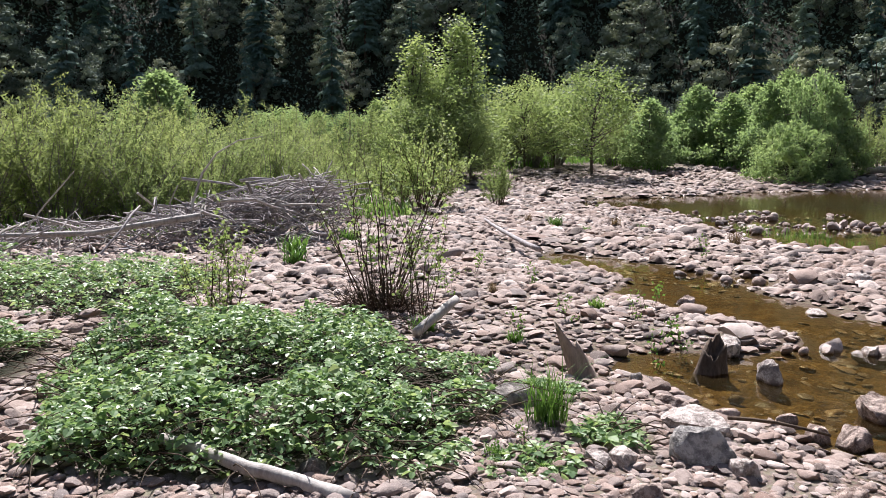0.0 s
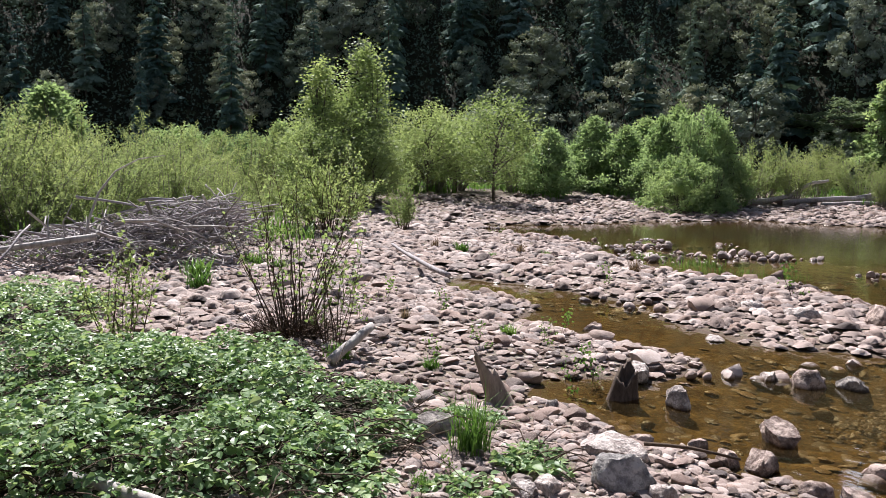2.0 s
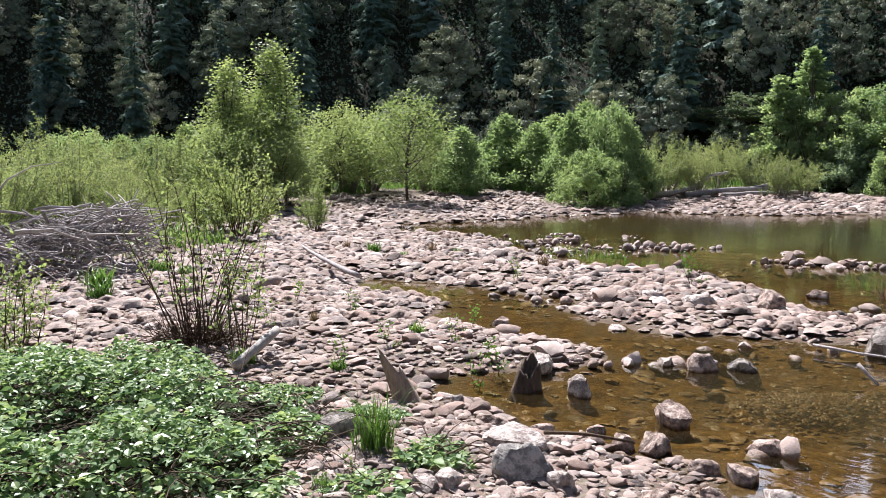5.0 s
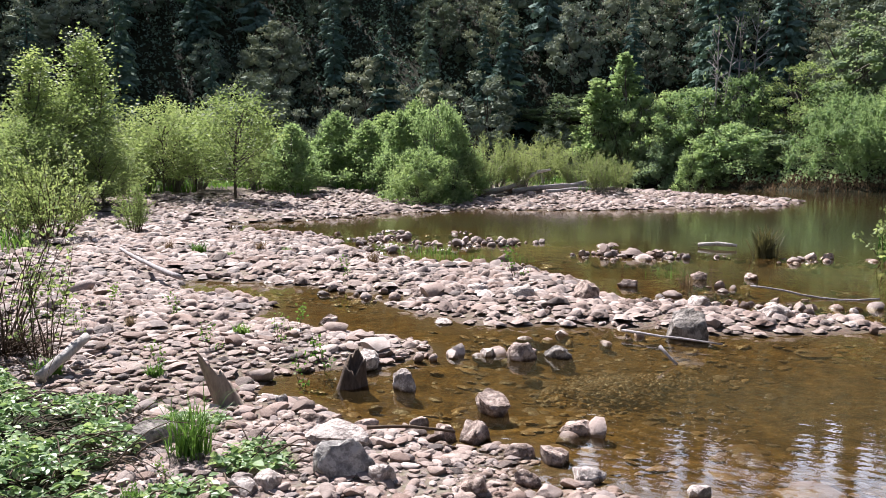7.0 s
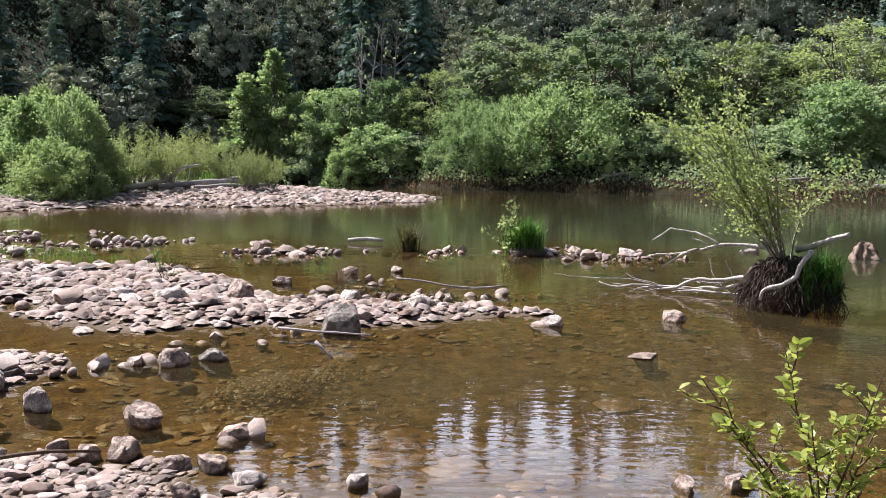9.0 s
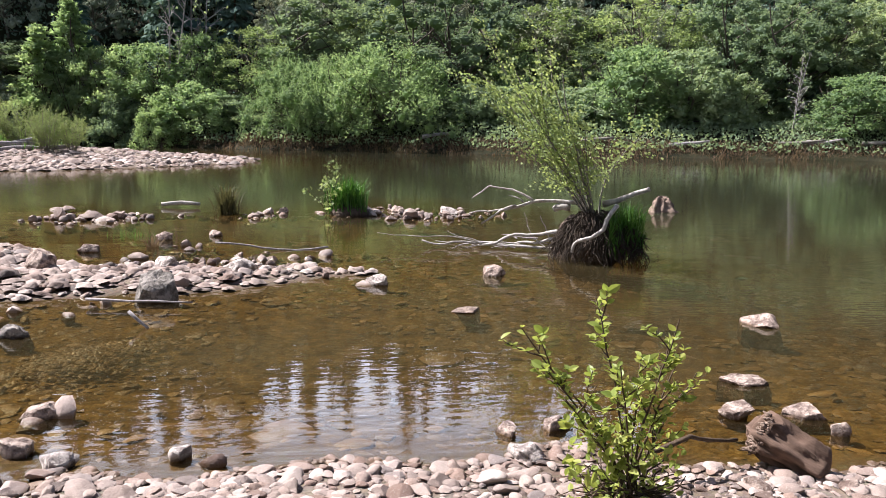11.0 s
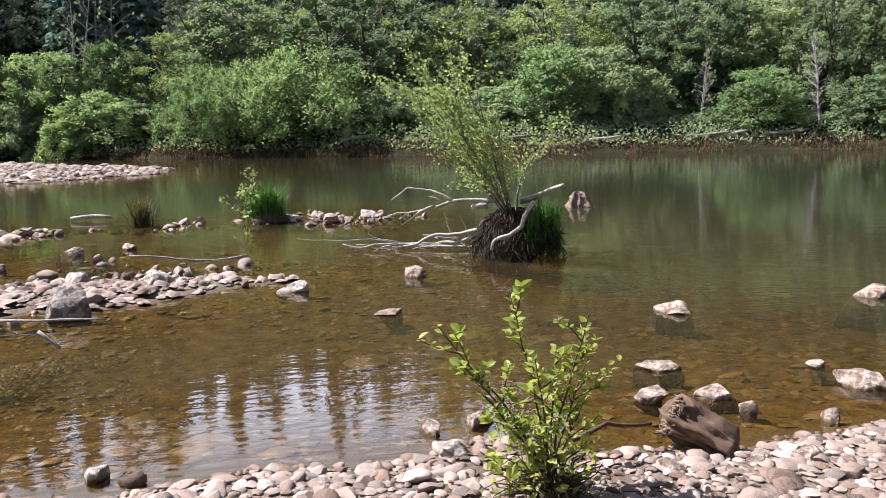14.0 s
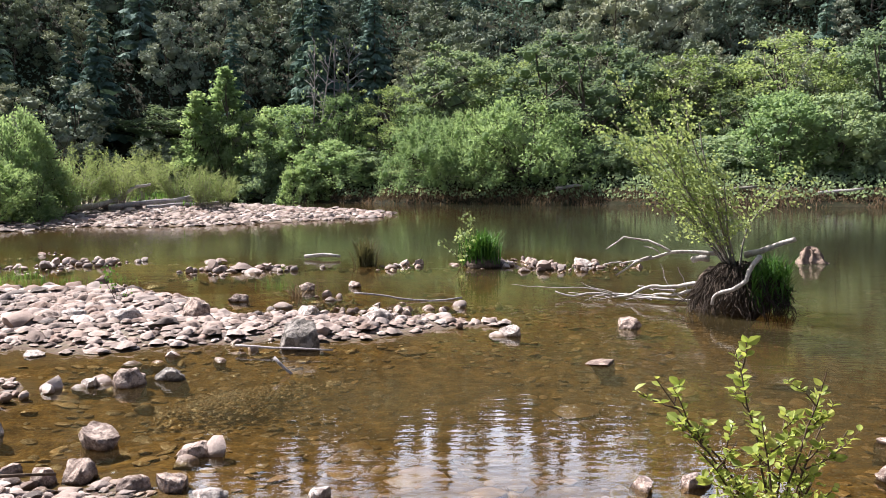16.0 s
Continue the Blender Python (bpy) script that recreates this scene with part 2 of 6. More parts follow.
def water_material():
    """Clear and shallow by the stones, murky green-brown where it is deep; ripples mirror sky and trees."""
    k = Nodes("river_water")
    depth = k.add("ShaderNodeAttribute")
    depth.attribute_name = "depth"
    murk = k.math("SUBTRACT", 1.0, k.math("POWER", 2.718, k.math("MULTIPLY", depth.outputs["Fac"], -2.3)))
    turn, stretch = k.add("ShaderNodeMapping"), k.add("ShaderNodeMapping")
    turn.inputs["Rotation"].default_value = (0, 0, radians(52))
    stretch.inputs["Scale"].default_value = (0.8, 2.4, 1.0)
    k.link(k.geo.outputs["Position"], turn.inputs["Vector"])
    k.link(turn.outputs["Vector"], stretch.inputs["Vector"])
    wave = k.math("ADD", k.noise(6.5, 1.0, 0.4, stretch.outputs["Vector"]), k.math("MULTIPLY", k.noise(1.4, 1.0, 0.4, stretch.outputs["Vector"]), 1.6))
    normal = k.bump(wave, 0.12, 0.012)
    clear = k.add("ShaderNodeBsdfTransparent")
    clear.inputs["Color"].default_value = (0.93, 0.87, 0.64, 1)
    silt = k.add("ShaderNodeBsdfDiffuse")
    k.link(k.mix(k.span(depth.outputs["Fac"], 0.1, 0.5), (0.066, 0.048, 0.021), (0.038, 0.043, 0.026)), silt.inputs["Color"])
    body = k.add("ShaderNodeMixShader")
    k.link(murk, body.inputs[0])
    k.link(clear.outputs[0], body.inputs[1])
    k.link(silt.outputs[0], body.inputs[2])
    gloss = k.add("ShaderNodeBsdfGlossy", Roughness=0.008)
    k.link(normal, gloss.inputs["Normal"])
    fres = k.add("ShaderNodeFresnel", IOR=1.5)
    k.link(normal, fres.inputs["Normal"])
    mx = k.add("ShaderNodeMixShader")
    k.link(fres.outputs[0], mx.inputs[0])
    k.link(body.outputs[0], mx.inputs[1])
    k.link(gloss.outputs[0], mx.inputs[2])
    k.link(mx.outputs[0], k.out.inputs["Surface"])
    return k.m


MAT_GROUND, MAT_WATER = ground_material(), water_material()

# ---- mesh tools ----


class Shape:
    """Gathers points and faces of one mesh."""

    def __init__(self):
        self.v, self.f, self.n = [], [], 0

    def put(self, v, f):
        v = np.asarray(v, float).reshape(-1, 3)
        f = np.asarray(f, int)
        if f.shape[1] == 3:
            f = np.concatenate([f, -np.ones((len(f), 1), int) - self.n], 1)
        self.v.append(v)
        self.f.append(f + self.n)
        self.n += len(v)
        return self

    def mesh(self, name, material, smooth=True, sharp=0.0):
        v, f = np.concatenate(self.v), np.concatenate(self.f)
        me = bpy.data.meshes.new(name)
        sizes = np.where(f[:, 3] < 0, 3, 4)
        loops = f.ravel()
        loops = loops[loops >= 0]
        me.vertices.add(len(v))
        me.vertices.foreach_set("co", v.ravel().astype(np.float32))
        me.loops.add(len(loops))
        me.loops.foreach_set("vertex_index", loops.astype(np.int32))
        me.polygons.add(len(f))
        me.polygons.foreach_set("loop_start", np.r_[0, np.cumsum(sizes)[:-1]].astype(np.int32))
        me.polygons.foreach_set("use_smooth", np.full(len(f), smooth))
        me.update(calc_edges=True)
        me.validate()
        if sharp:
            me.set_sharp_from_angle(angle=radians(sharp))
        me.materials.append(material)
        return me


def piece(name, me, parent=None, label="", at=None):
    """Links a mesh as one object: a thing, or a part under a thing."""
    ob = new(name, me)
    if parent is not None:
        ob.parent = parent
    if at is not None:
        ob.matrix_basis = at
    if label:
        ob["label"] = label
    return ob


def thing(name, label, category, group="", at=None, kind=""):
    """An empty that carries the parts of one thing."""
    ob = new(name)
    ob.empty_display_size = 0.1
    if at is not None:
        ob.matrix_basis = at
    return tagged(ob, label, category, group, kind)


def tube(s, pts, radii, sides=6, cap=True, rough=0.0, r=rng):
    """A tapered bent tube along points."""
    pts, radii = np.asarray(pts, float), np.asarray(radii, float)
    k = len(pts)
    t = np.gradient(pts, axis=0)
    t /= np.linalg.norm(t, axis=1, keepdims=True) + 1e-9
    ref = np.array([0.0, 0.0, 1.0]) if abs(t[0][2]) < 0.8 else np.array([1.0, 0.0, 0.0])
    a = np.cross(t, ref)
    a /= np.linalg.norm(a, axis=1, keepdims=True) + 1e-9
    b = np.cross(t, a)
    ang = np.arange(sides) * 2 * np.pi / sides
    rr = radii[:, None] * (1 + rough * r.uniform(-1, 1, (k, sides)))
    v = pts[:, None] + rr[..., None] * (np.cos(ang)[None, :, None] * a[:, None] + np.sin(ang)[None, :, None] * b[:, None])
    i = np.arange(k - 1)[:, None] * sides
    j = np.arange(sides)[None]
    j2 = (j + 1) % sides
    f = np.stack([i + j, i + j2, i + sides + j2, i + sides + j], -1).reshape(-1, 4)
    v = v.reshape(-1, 3)
    if cap:
        n = len(v)
        v = np.concatenate([v, pts[:1], pts[-1:]])
        j = np.arange(sides)
        j2 = (j + 1) % sides
        e = np.concatenate([np.stack([j2, j, 0 * j + n], 1), np.stack([j + (k - 1) * sides, j2 + (k - 1) * sides, 0 * j + n + 1], 1)])
        s.put(v, f)
        s.n -= len(v)
        keep = s.n
        s.v.pop()
        s.put(v, np.concatenate([e, -np.ones((len(e), 1), int) - keep], 1))
    else:
        s.put(v, f)
    return s


def bend(p, q, sag=0.1, n=5, r=rng):
    """Points of a slightly crooked line from p to q."""
    p, q = np.asarray(p, float), np.asarray(q, float)
    t = np.linspace(0, 1, n)[:, None]
    length = np.linalg.norm(q - p)
    off = r.normal(0, 1, 3) * sag * length
    return p + (q - p) * t + off * np.sin(np.pi * t) + r.normal(0, sag * 0.15 * length, (n, 3)) * np.sin(np.pi * t)


def unit(v):
    return v / (np.linalg.norm(v, axis=-1, keepdims=True) + 1e-9)


def leaves(s, at, along, size, wide=0.45, r=rng, flat=0.5, fold=False, facing=None):
    """A pointed leaf at each point: base at the point, tip along the given way, face turned partly to the sky."""
    n = len(at)
    along = unit(along)
    up = unit((np.array([0, 0, 1.0]) if facing is None else facing) * flat + r.normal(0, 1, (n, 3)) * (1 - flat))
    side = unit(np.cross(along, up))
    nrm = np.cross(side, along)
    size = np.broadcast_to(size, n)[:, None] * r.uniform(0.7, 1.25, (n, 1))
    w = size * wide
    mid = at + along * size * 0.45
    tip = at + along * size - nrm * size * 0.12
    if fold == "plain":
        s.put(np.stack([at + side * w, tip, at - side * w], 1).reshape(-1, 3), np.arange(n * 3).reshape(n, 3))
        return s
    if not fold:
        v = np.stack([at, mid + side * w, tip, mid - side * w], 1)
        f = np.arange(n * 4).reshape(n, 4)
    else:
        rows = [at]
        for t, k in ((0.2, 0.68), (0.5, 1.0), (0.8, 0.62)):
            m = at + along * size * t - nrm * size * (0.12 * t * t)
            rows += [m + side * w * k + nrm * w * 0.3 * k, m, m - side * w * k + nrm * w * 0.3 * k]
        v = np.stack(rows + [tip], 1)
        b = np.arange(n)[:, None] * 11
        f = np.concatenate([b + np.array([q]) for q in ([1, 4, 5, 2], [2, 5, 6, 3], [4, 7, 8, 5], [5, 8, 9, 6])])
        s.put(v.reshape(-1, 3), f)
        tri = np.concatenate([b + np.array([q]) for q in ([0, 1, 2], [0, 2, 3], [7, 10, 8], [8, 10, 9])]) + s.n - n * 11
        s.f.append(np.concatenate([tri, np.full((len(tri), 1), -1)], 1))
        return s
    s.put(v.reshape(-1, 3), f)
    return s


def ball(level):
    bm = bmesh.new()
    bmesh.ops.create_icosphere(bm, subdivisions=level, radius=1)
    v = np.array([p.co[:] for p in bm.verts])
    f = np.array([[q.index for q in t.verts] for t in bm.faces])
    bm.free()
    return v, f


def lumps(v, amount, scale, seed, cuts=3, near=(0.6, 0.85), keen=0.85):
    """Pushes points of a ball in and out, and cuts a few flat faces."""
    r = np.random.default_rng(seed)
    out = v.copy()
    for _ in range(5):
        d = unit(r.normal(0, 1, 3))
        out = out * (1 + amount * np.sin(scale * (v @ d) + r.uniform(0, 6))[:, None] * 0.5)
    for _ in range(cuts):
        d = unit(r.normal(0, 1, 3))
        over = np.maximum(0, out @ d - r.uniform(*near))
        out = out - over[:, None] * d * keen
    return out


def rough_skin(p, amount, scale, seed):
    """Uneven relief over a closed shape: waves of three sizes."""
    r = np.random.default_rng(seed)
    out = np.zeros(len(p))
    for k in range(3):
        for _ in range(7):
            d = unit(r.normal(0, 1, 3)) * scale * 2.0**k
            e = unit(r.normal(0, 1, 3)) * scale * 1.3 * 2.0**k
            out += np.sin(p @ d + r.uniform(0, 6) + 1.5 * np.sin(p @ e)) / (2.0**k) / 3.5
    return p * (1 + amount * out[:, None])


# ---- the lie of the land ----

MAIN = [(4.8, -9), (4.75, -0.6), (4.38, 0.12), (3.98, 0.75), (3.84, 1.5), (3.42, 2.06), (2.69, 2.83), (2.33, 3.36), (2.12, 3.95), (1.8, 4.25), (1.72, 4.6), (1.42, 4.95), (1.28, 5.4), (1.0, 5.55), (1.05, 5.95),
        (1.4, 6.15), (1.8, 6.05), (2.15, 5.7), (2.5, 5.95), (2.68, 6.8), (2.15, 7.6), (2.2, 8.5), (2.4, 9.1), (2.2, 10.0), (1.32, 11.2), (1.42, 11.95), (2.35, 11.1), (2.75, 10.2), (3.45, 9.45), (3.4, 8.1), (3.6, 7.3),
        (4.3, 6.9), (4.8, 6.3), (5.15, 5.65), (6.1, 5.5), (6.9, 5.35), (7.2, 4.65), (7.8, 4.95), (7.4, 5.9), (6.8, 6.6), (6.3, 7.6), (5.6, 8.4), (6.4, 9.4), (6.3, 10.6), (5.5, 12.4), (4.9, 13.0), (5.0, 14.5), (5.4, 16.4),
        (4.8, 19.2), (3.0, 20.2), (3.8, 23.9), (6.5, 24.4), (8.9, 25.8), (10.5, 26.3), (13.9, 27.4), (16.5, 24.2), (20.9, 23.6), (24.9, 23.5), (28, 25.6), (28.6, 27.1), (30.4, 34), (30.5, 39), (30, 52), (30, 400), (-400, 400), (-400, -9)]
FAR = [(36, 400), (35, 75), (38, 47), (39, 37), (42, 29), (43, 19), (46, 12), (50, 5), (52, -6), (53, -40), (53, -400), (400, -400), (400, 400)]


def inside(poly, x, y):
    """Signed distance to an outline, above zero inside."""
    p = np.array(poly, float)
    best, odd = np.full(x.shape, 1e9), np.zeros(x.shape, bool)
    for (ax, ay), (bx, by) in zip(p, np.roll(p, -1, 0)):
        dx, dy = bx - ax, by - ay
        t = np.clip(((x - ax) * dx + (y - ay) * dy) / (dx * dx + dy * dy), 0, 1)
        best = np.minimum(best, np.hypot(x - ax - t * dx, y - ay - t * dy))
        cross = (ay > y) != (by > y)
        odd ^= cross & (x < ax + (y - ay) / (dy if dy else 1e-9) * dx)
    return np.where(odd, best, -best)


def ripple(x, y, scale, seed):
    """Smooth wandering values of about -1 to 1."""
    r = np.random.default_rng(seed)
    out = 0
    for i in range(6):
        a, k = r.uniform(0, 2 * np.pi), scale * r.uniform(0.6, 1.8)
        out = out + np.sin((x * np.cos(a) + y * np.sin(a)) * k + r.uniform(0, 6) + 0.8 * np.sin((x * np.sin(a) - y * np.cos(a)) * k * 0.7))
    return out / 3.5


SHOALS = [((7.2, 18.7), (8.3, 18.1), 0.3), ((7.8, 15.3), (8.2, 14.6), 0.2), ((8.2, 14.6), (9.2, 13.3), 0.35), ((8.6, 11.9), (9.4, 11.4), 0.45), ((6.8, 9.4), (7.25, 9.2), 0.25), ((10.8, 9.9), (11.0, 9.8), 0.15), ((12.4, 8.8), (13.7, 8.5), 0.3),
          ((12.5, 7.2), (13.7, 6.95), 0.3), ((5.6, 17.0), (6.5, 17.2), 0.4), ((7.6, 13.7), (8.0, 13.4), 0.2), ((6.6, 15.4), (7.4, 15.0), 0.25), ((5.9, 13.6), (6.7, 13.2), 0.2), ((9.4, 11.3), (10.2, 10.9), 0.2), ((7.6, 8.2), (8.3, 8.0), 0.15)]


def near_line(x, y, a, b):
    (ax, ay), (bx, by) = a, b
    dx, dy = bx - ax, by - ay
    t = np.clip(((x - ax) * dx + (y - ay) * dy) / (dx * dx + dy * dy), 0, 1)
    return np.hypot(x - ax - t * dx, y - ay - t * dy)


def hill(x, y):
    """How far up the slope a place is, in metres: wooded ahead, bare and unseen behind."""
    d, yaw = np.hypot(x, y), np.degrees(np.arctan2(-x, y))
    foot = np.interp(yaw, [-180, -130, -110, -90, -70, -50, -30, 0, 30, 90, 180], [60, 72, 75, 66, 62, 62, 66, 74, 78, 80, 60])
    # the unseen rise behind the view is added to block low sky light
    top = np.interp(yaw, [-180, -130, -100, -79, -74, -71, -63, -58, -50, -44, -38, -30, 0, 40, 80, 120, 180], [220, 220, 220, 150, 66, 54, 46, 46, 51, 52, 54, 84, 220, 220, 220, 220, 220])
    up = np.maximum(0, d - foot) * np.interp(yaw, [-100, -70, -40, -8, 8, 35, 90], [0.98, 0.90, 0.93, 0.93, 0.86, 0.84, 0.9])
    return top * (1 - np.exp(-up / top))


def height(x, y):
    x, y = np.asarray(x, float), np.asarray(y, float)
    d1, d2 = inside(MAIN, x, y), inside(FAR, x, y)
    wob = 0.22 * ripple(x, y, 2.6, 3) + 0.12 * ripple(x, y, 6.0, 4)
    d1 = d1 - 0.13 + np.clip(wob, -0.3, 0.3) * np.interp(np.hypot(x, y), [4, 14], [0.5, 0.7])
    land = np.where(d1 > 0, 0.14 * (1 - np.exp(-np.maximum(d1, 0) / 0.9)), -0.6 * (1 - np.exp(np.minimum(d1, 0) / 5.5)))
    bank = np.where(d2 > 0, 0.75 * (1 - np.exp(-np.maximum(d2, 0) / 0.9)), -0.85 * (1 - np.exp(np.minimum(d2, 0) / 3.0)))
    bank = bank + 1.0 * np.clip((d2 - 0.8) / 3.5, 0, 1)
    z = np.maximum(land, bank)
    for a, b, w in SHOALS:
        z = np.maximum(z, -0.025 - 0.2 * np.maximum(0, near_line(x, y, a, b) - w))
    z = z + 0.03 * ripple(x, y, 1.5, 5) + 0.015 * ripple(x, y, 5.0, 6)
    z = z + (0.2 * np.clip((y - 14) / 15, 0, 1) + 0.4 * np.clip((y - 26) / 10, 0, 1)) * np.clip((d1 - 1.5) / 6, 0, 1)
    return z + hill(x, y)


def ground_z(x, y):
    return float(height(np.array([x]), np.array([y]))[0])


def polar(yaw, d):
    return -math.sin(radians(yaw)) * d, math.cos(radians(yaw)) * d


def round_sheet(radii, angles):
    """Points and faces of a sheet of rings round the origin."""
    a, r = np.meshgrid(np.radians(angles), radii)
    x, y = -np.sin(a) * r, np.cos(a) * r
    k, n = x.shape
    i, j = np.meshgrid(np.arange(k - 1), np.arange(n), indexing="ij")
    j2 = (j + 1) % n
    f = np.stack([i * n + j, (i + 1) * n + j, (i + 1) * n + j2, i * n + j2], -1).reshape(-1, 4)
    return x.ravel(), y.ravel(), f


# outlines, heights and leaf counts of the bramble patches
BRAMBLES = [
    ([(-2.0, 3.6), (-1.35, 3.42), (-0.8, 3.48), (-0.45, 3.62), (-0.1, 3.5), (0.12, 3.62), (0.14, 4.2), (0.2, 4.9), (0.3, 5.3), (-0.3, 6.0), (-1.0, 6.35), (-2.0, 6.7), (-2.7, 6.0), (-2.5, 5.0)], 0.36, 430),
    ([(-2.2, 6.7), (-2.6, 9.0), (-4.3, 9.5), (-6.3, 9.9), (-6.6, 8.1), (-4.3, 7.3), (-3, 6.7)], 0.34, 260),
    ([(-3.9, 6.2), (-2.8, 5.9), (-2.6, 4.9), (-3.6, 4.9)], 0.28, 380),
    ([(0.60, 3.98), (0.66, 4.36), (1.12, 4.36), (1.16, 3.94), (0.9, 3.86)], 0.2, 760),
    ([(0.26, 4.85), (0.28, 5.2), (0.66, 5.35), (0.8, 5.0), (0.6, 4.8)], 0.17, 520), ([(0.15, 3.5), (0.2, 3.75), (0.5, 3.85), (0.6, 3.6), (0.4, 3.45)], 0.12, 480),
]

RINGS = np.concatenate([[0.02], 0.6 * 1.028 ** np.arange(230), [420, 700, 1400, 3000]])
ANGLES = np.concatenate([np.arange(-104, 38, 0.55), np.arange(38, 256, 3.0)])
gx, gy, gf = round_sheet(RINGS, ANGLES)
gz = height(gx, gy)
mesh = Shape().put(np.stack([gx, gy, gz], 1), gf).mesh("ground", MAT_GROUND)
# 1 where the nearly black tone lies: hill, far bank, bushes, brambles
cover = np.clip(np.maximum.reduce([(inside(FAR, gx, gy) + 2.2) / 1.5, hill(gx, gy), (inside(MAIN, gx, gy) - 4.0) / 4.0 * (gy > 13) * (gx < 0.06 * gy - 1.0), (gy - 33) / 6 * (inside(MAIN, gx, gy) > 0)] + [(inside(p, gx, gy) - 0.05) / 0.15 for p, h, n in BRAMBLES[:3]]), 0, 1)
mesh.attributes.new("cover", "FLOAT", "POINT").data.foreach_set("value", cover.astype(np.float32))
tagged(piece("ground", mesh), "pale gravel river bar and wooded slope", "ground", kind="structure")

wx, wy, wf = round_sheet(np.concatenate([[0.02], 1.2 * 1.04 ** np.arange(118), [200, 400]]), np.concatenate([np.arange(-130, 40, 1.0), np.arange(40, 230, 5.0)]))
mesh = Shape().put(np.stack([wx, wy, 0 * wx], 1), wf).mesh("water", MAT_WATER)
mesh.attributes.new("depth", "FLOAT", "POINT").data.foreach_set("value", np.maximum(0, -height(wx, wy)).astype(np.float32))
tagged(piece("water", mesh), "shallow brown and green river water with ripples", "water", kind="structure")

# ---- plants: how each kind grows ----


def shoot(p, way, length, n, r, droop=0.0, crook=0.12):
    """Points of a growing shoot that bends as it goes."""
    pts, d = [np.asarray(p, float)], unit(np.asarray(way, float))
    for _ in range(n):
        d = unit(d + r.normal(0, crook, 3) + np.array([0, 0, -droop]))
        pts.append(pts[-1] + d * length / n)
    return np.array(pts)


def on_line(pts, t):
    """Places and ways at the shares t along points."""
    k = (len(pts) - 1) * np.clip(t, 0, 0.9999)
    i = k.astype(int)
    return pts[i] + (pts[i + 1] - pts[i]) * (k - i)[:, None], pts[i + 1] - pts[i]


def grow_bush(seed, h, w, stems, leaf, count, bare=0.2, spread=0.12, twigs=6, stem_r=0.02, fold=False, wide=0.32, flat=0.35):
    """A many-stemmed bush: upright shoots from one base, with leafy side twigs. Gives stems and leaves."""
    r = np.random.default_rng(seed)
    wood, green = Shape(), Shape()
    lines = []
    for _ in range(stems):
        a, u = r.uniform(0, 2 * np.pi), np.sqrt(r.uniform(0, 1))
        out = np.array([np.cos(a), np.sin(a), 0])
        tall = h * (1 - 0.45 * u**2) * r.uniform(0.72, 1.0)
        way = out * u * w * 0.5 / h * 1.25 + np.array([0, 0, 1.0])
        pts = shoot(out * u * w * spread, way, tall * np.linalg.norm(way) * 0.97, 6, r, 0.03, 0.09)
        tube(wood, pts, np.linspace(stem_r, stem_r * 0.25, 7) * r.uniform(0.7, 1.2), 4 if h < 2.6 else 3, False)
        lines.append((pts, 1.0))
        for t in r.uniform(bare, 0.97, twigs):
            p, d = on_line(pts, np.array([t]))
            side = unit(r.normal(0, 1, 3) * [1, 1, 0.3])
            tw = shoot(p[0], unit(d[0]) * 1.0 + side * 0.75, h * r.uniform(0.1, 0.24) * (1.25 - 0.6 * t), 3, r, 0.05, 0.15)
            if h < 2.6:
                tube(wood, tw, np.linspace(stem_r * 0.4, stem_r * 0.12, 4), 3, False)
            lines.append((tw, 1.3))
    weight = np.array([np.linalg.norm(np.diff(p, axis=0), axis=1).sum() * k for p, k in lines])
    for (pts, k), n in zip(lines, r.multinomial(count, weight / weight.sum())):
        if n:
            t = r.uniform(bare if k == 1.0 else 0.1, 1.0, n)
            p, d = on_line(pts, t)
            way = unit(d) * 0.5 + r.normal(0, 0.7, (n, 3)) + np.array([0, 0, -0.1])
            leaves(green, p + r.normal(0, leaf * 0.5, (n, 3)), way, leaf, wide, r, flat, fold)
    return wood, green


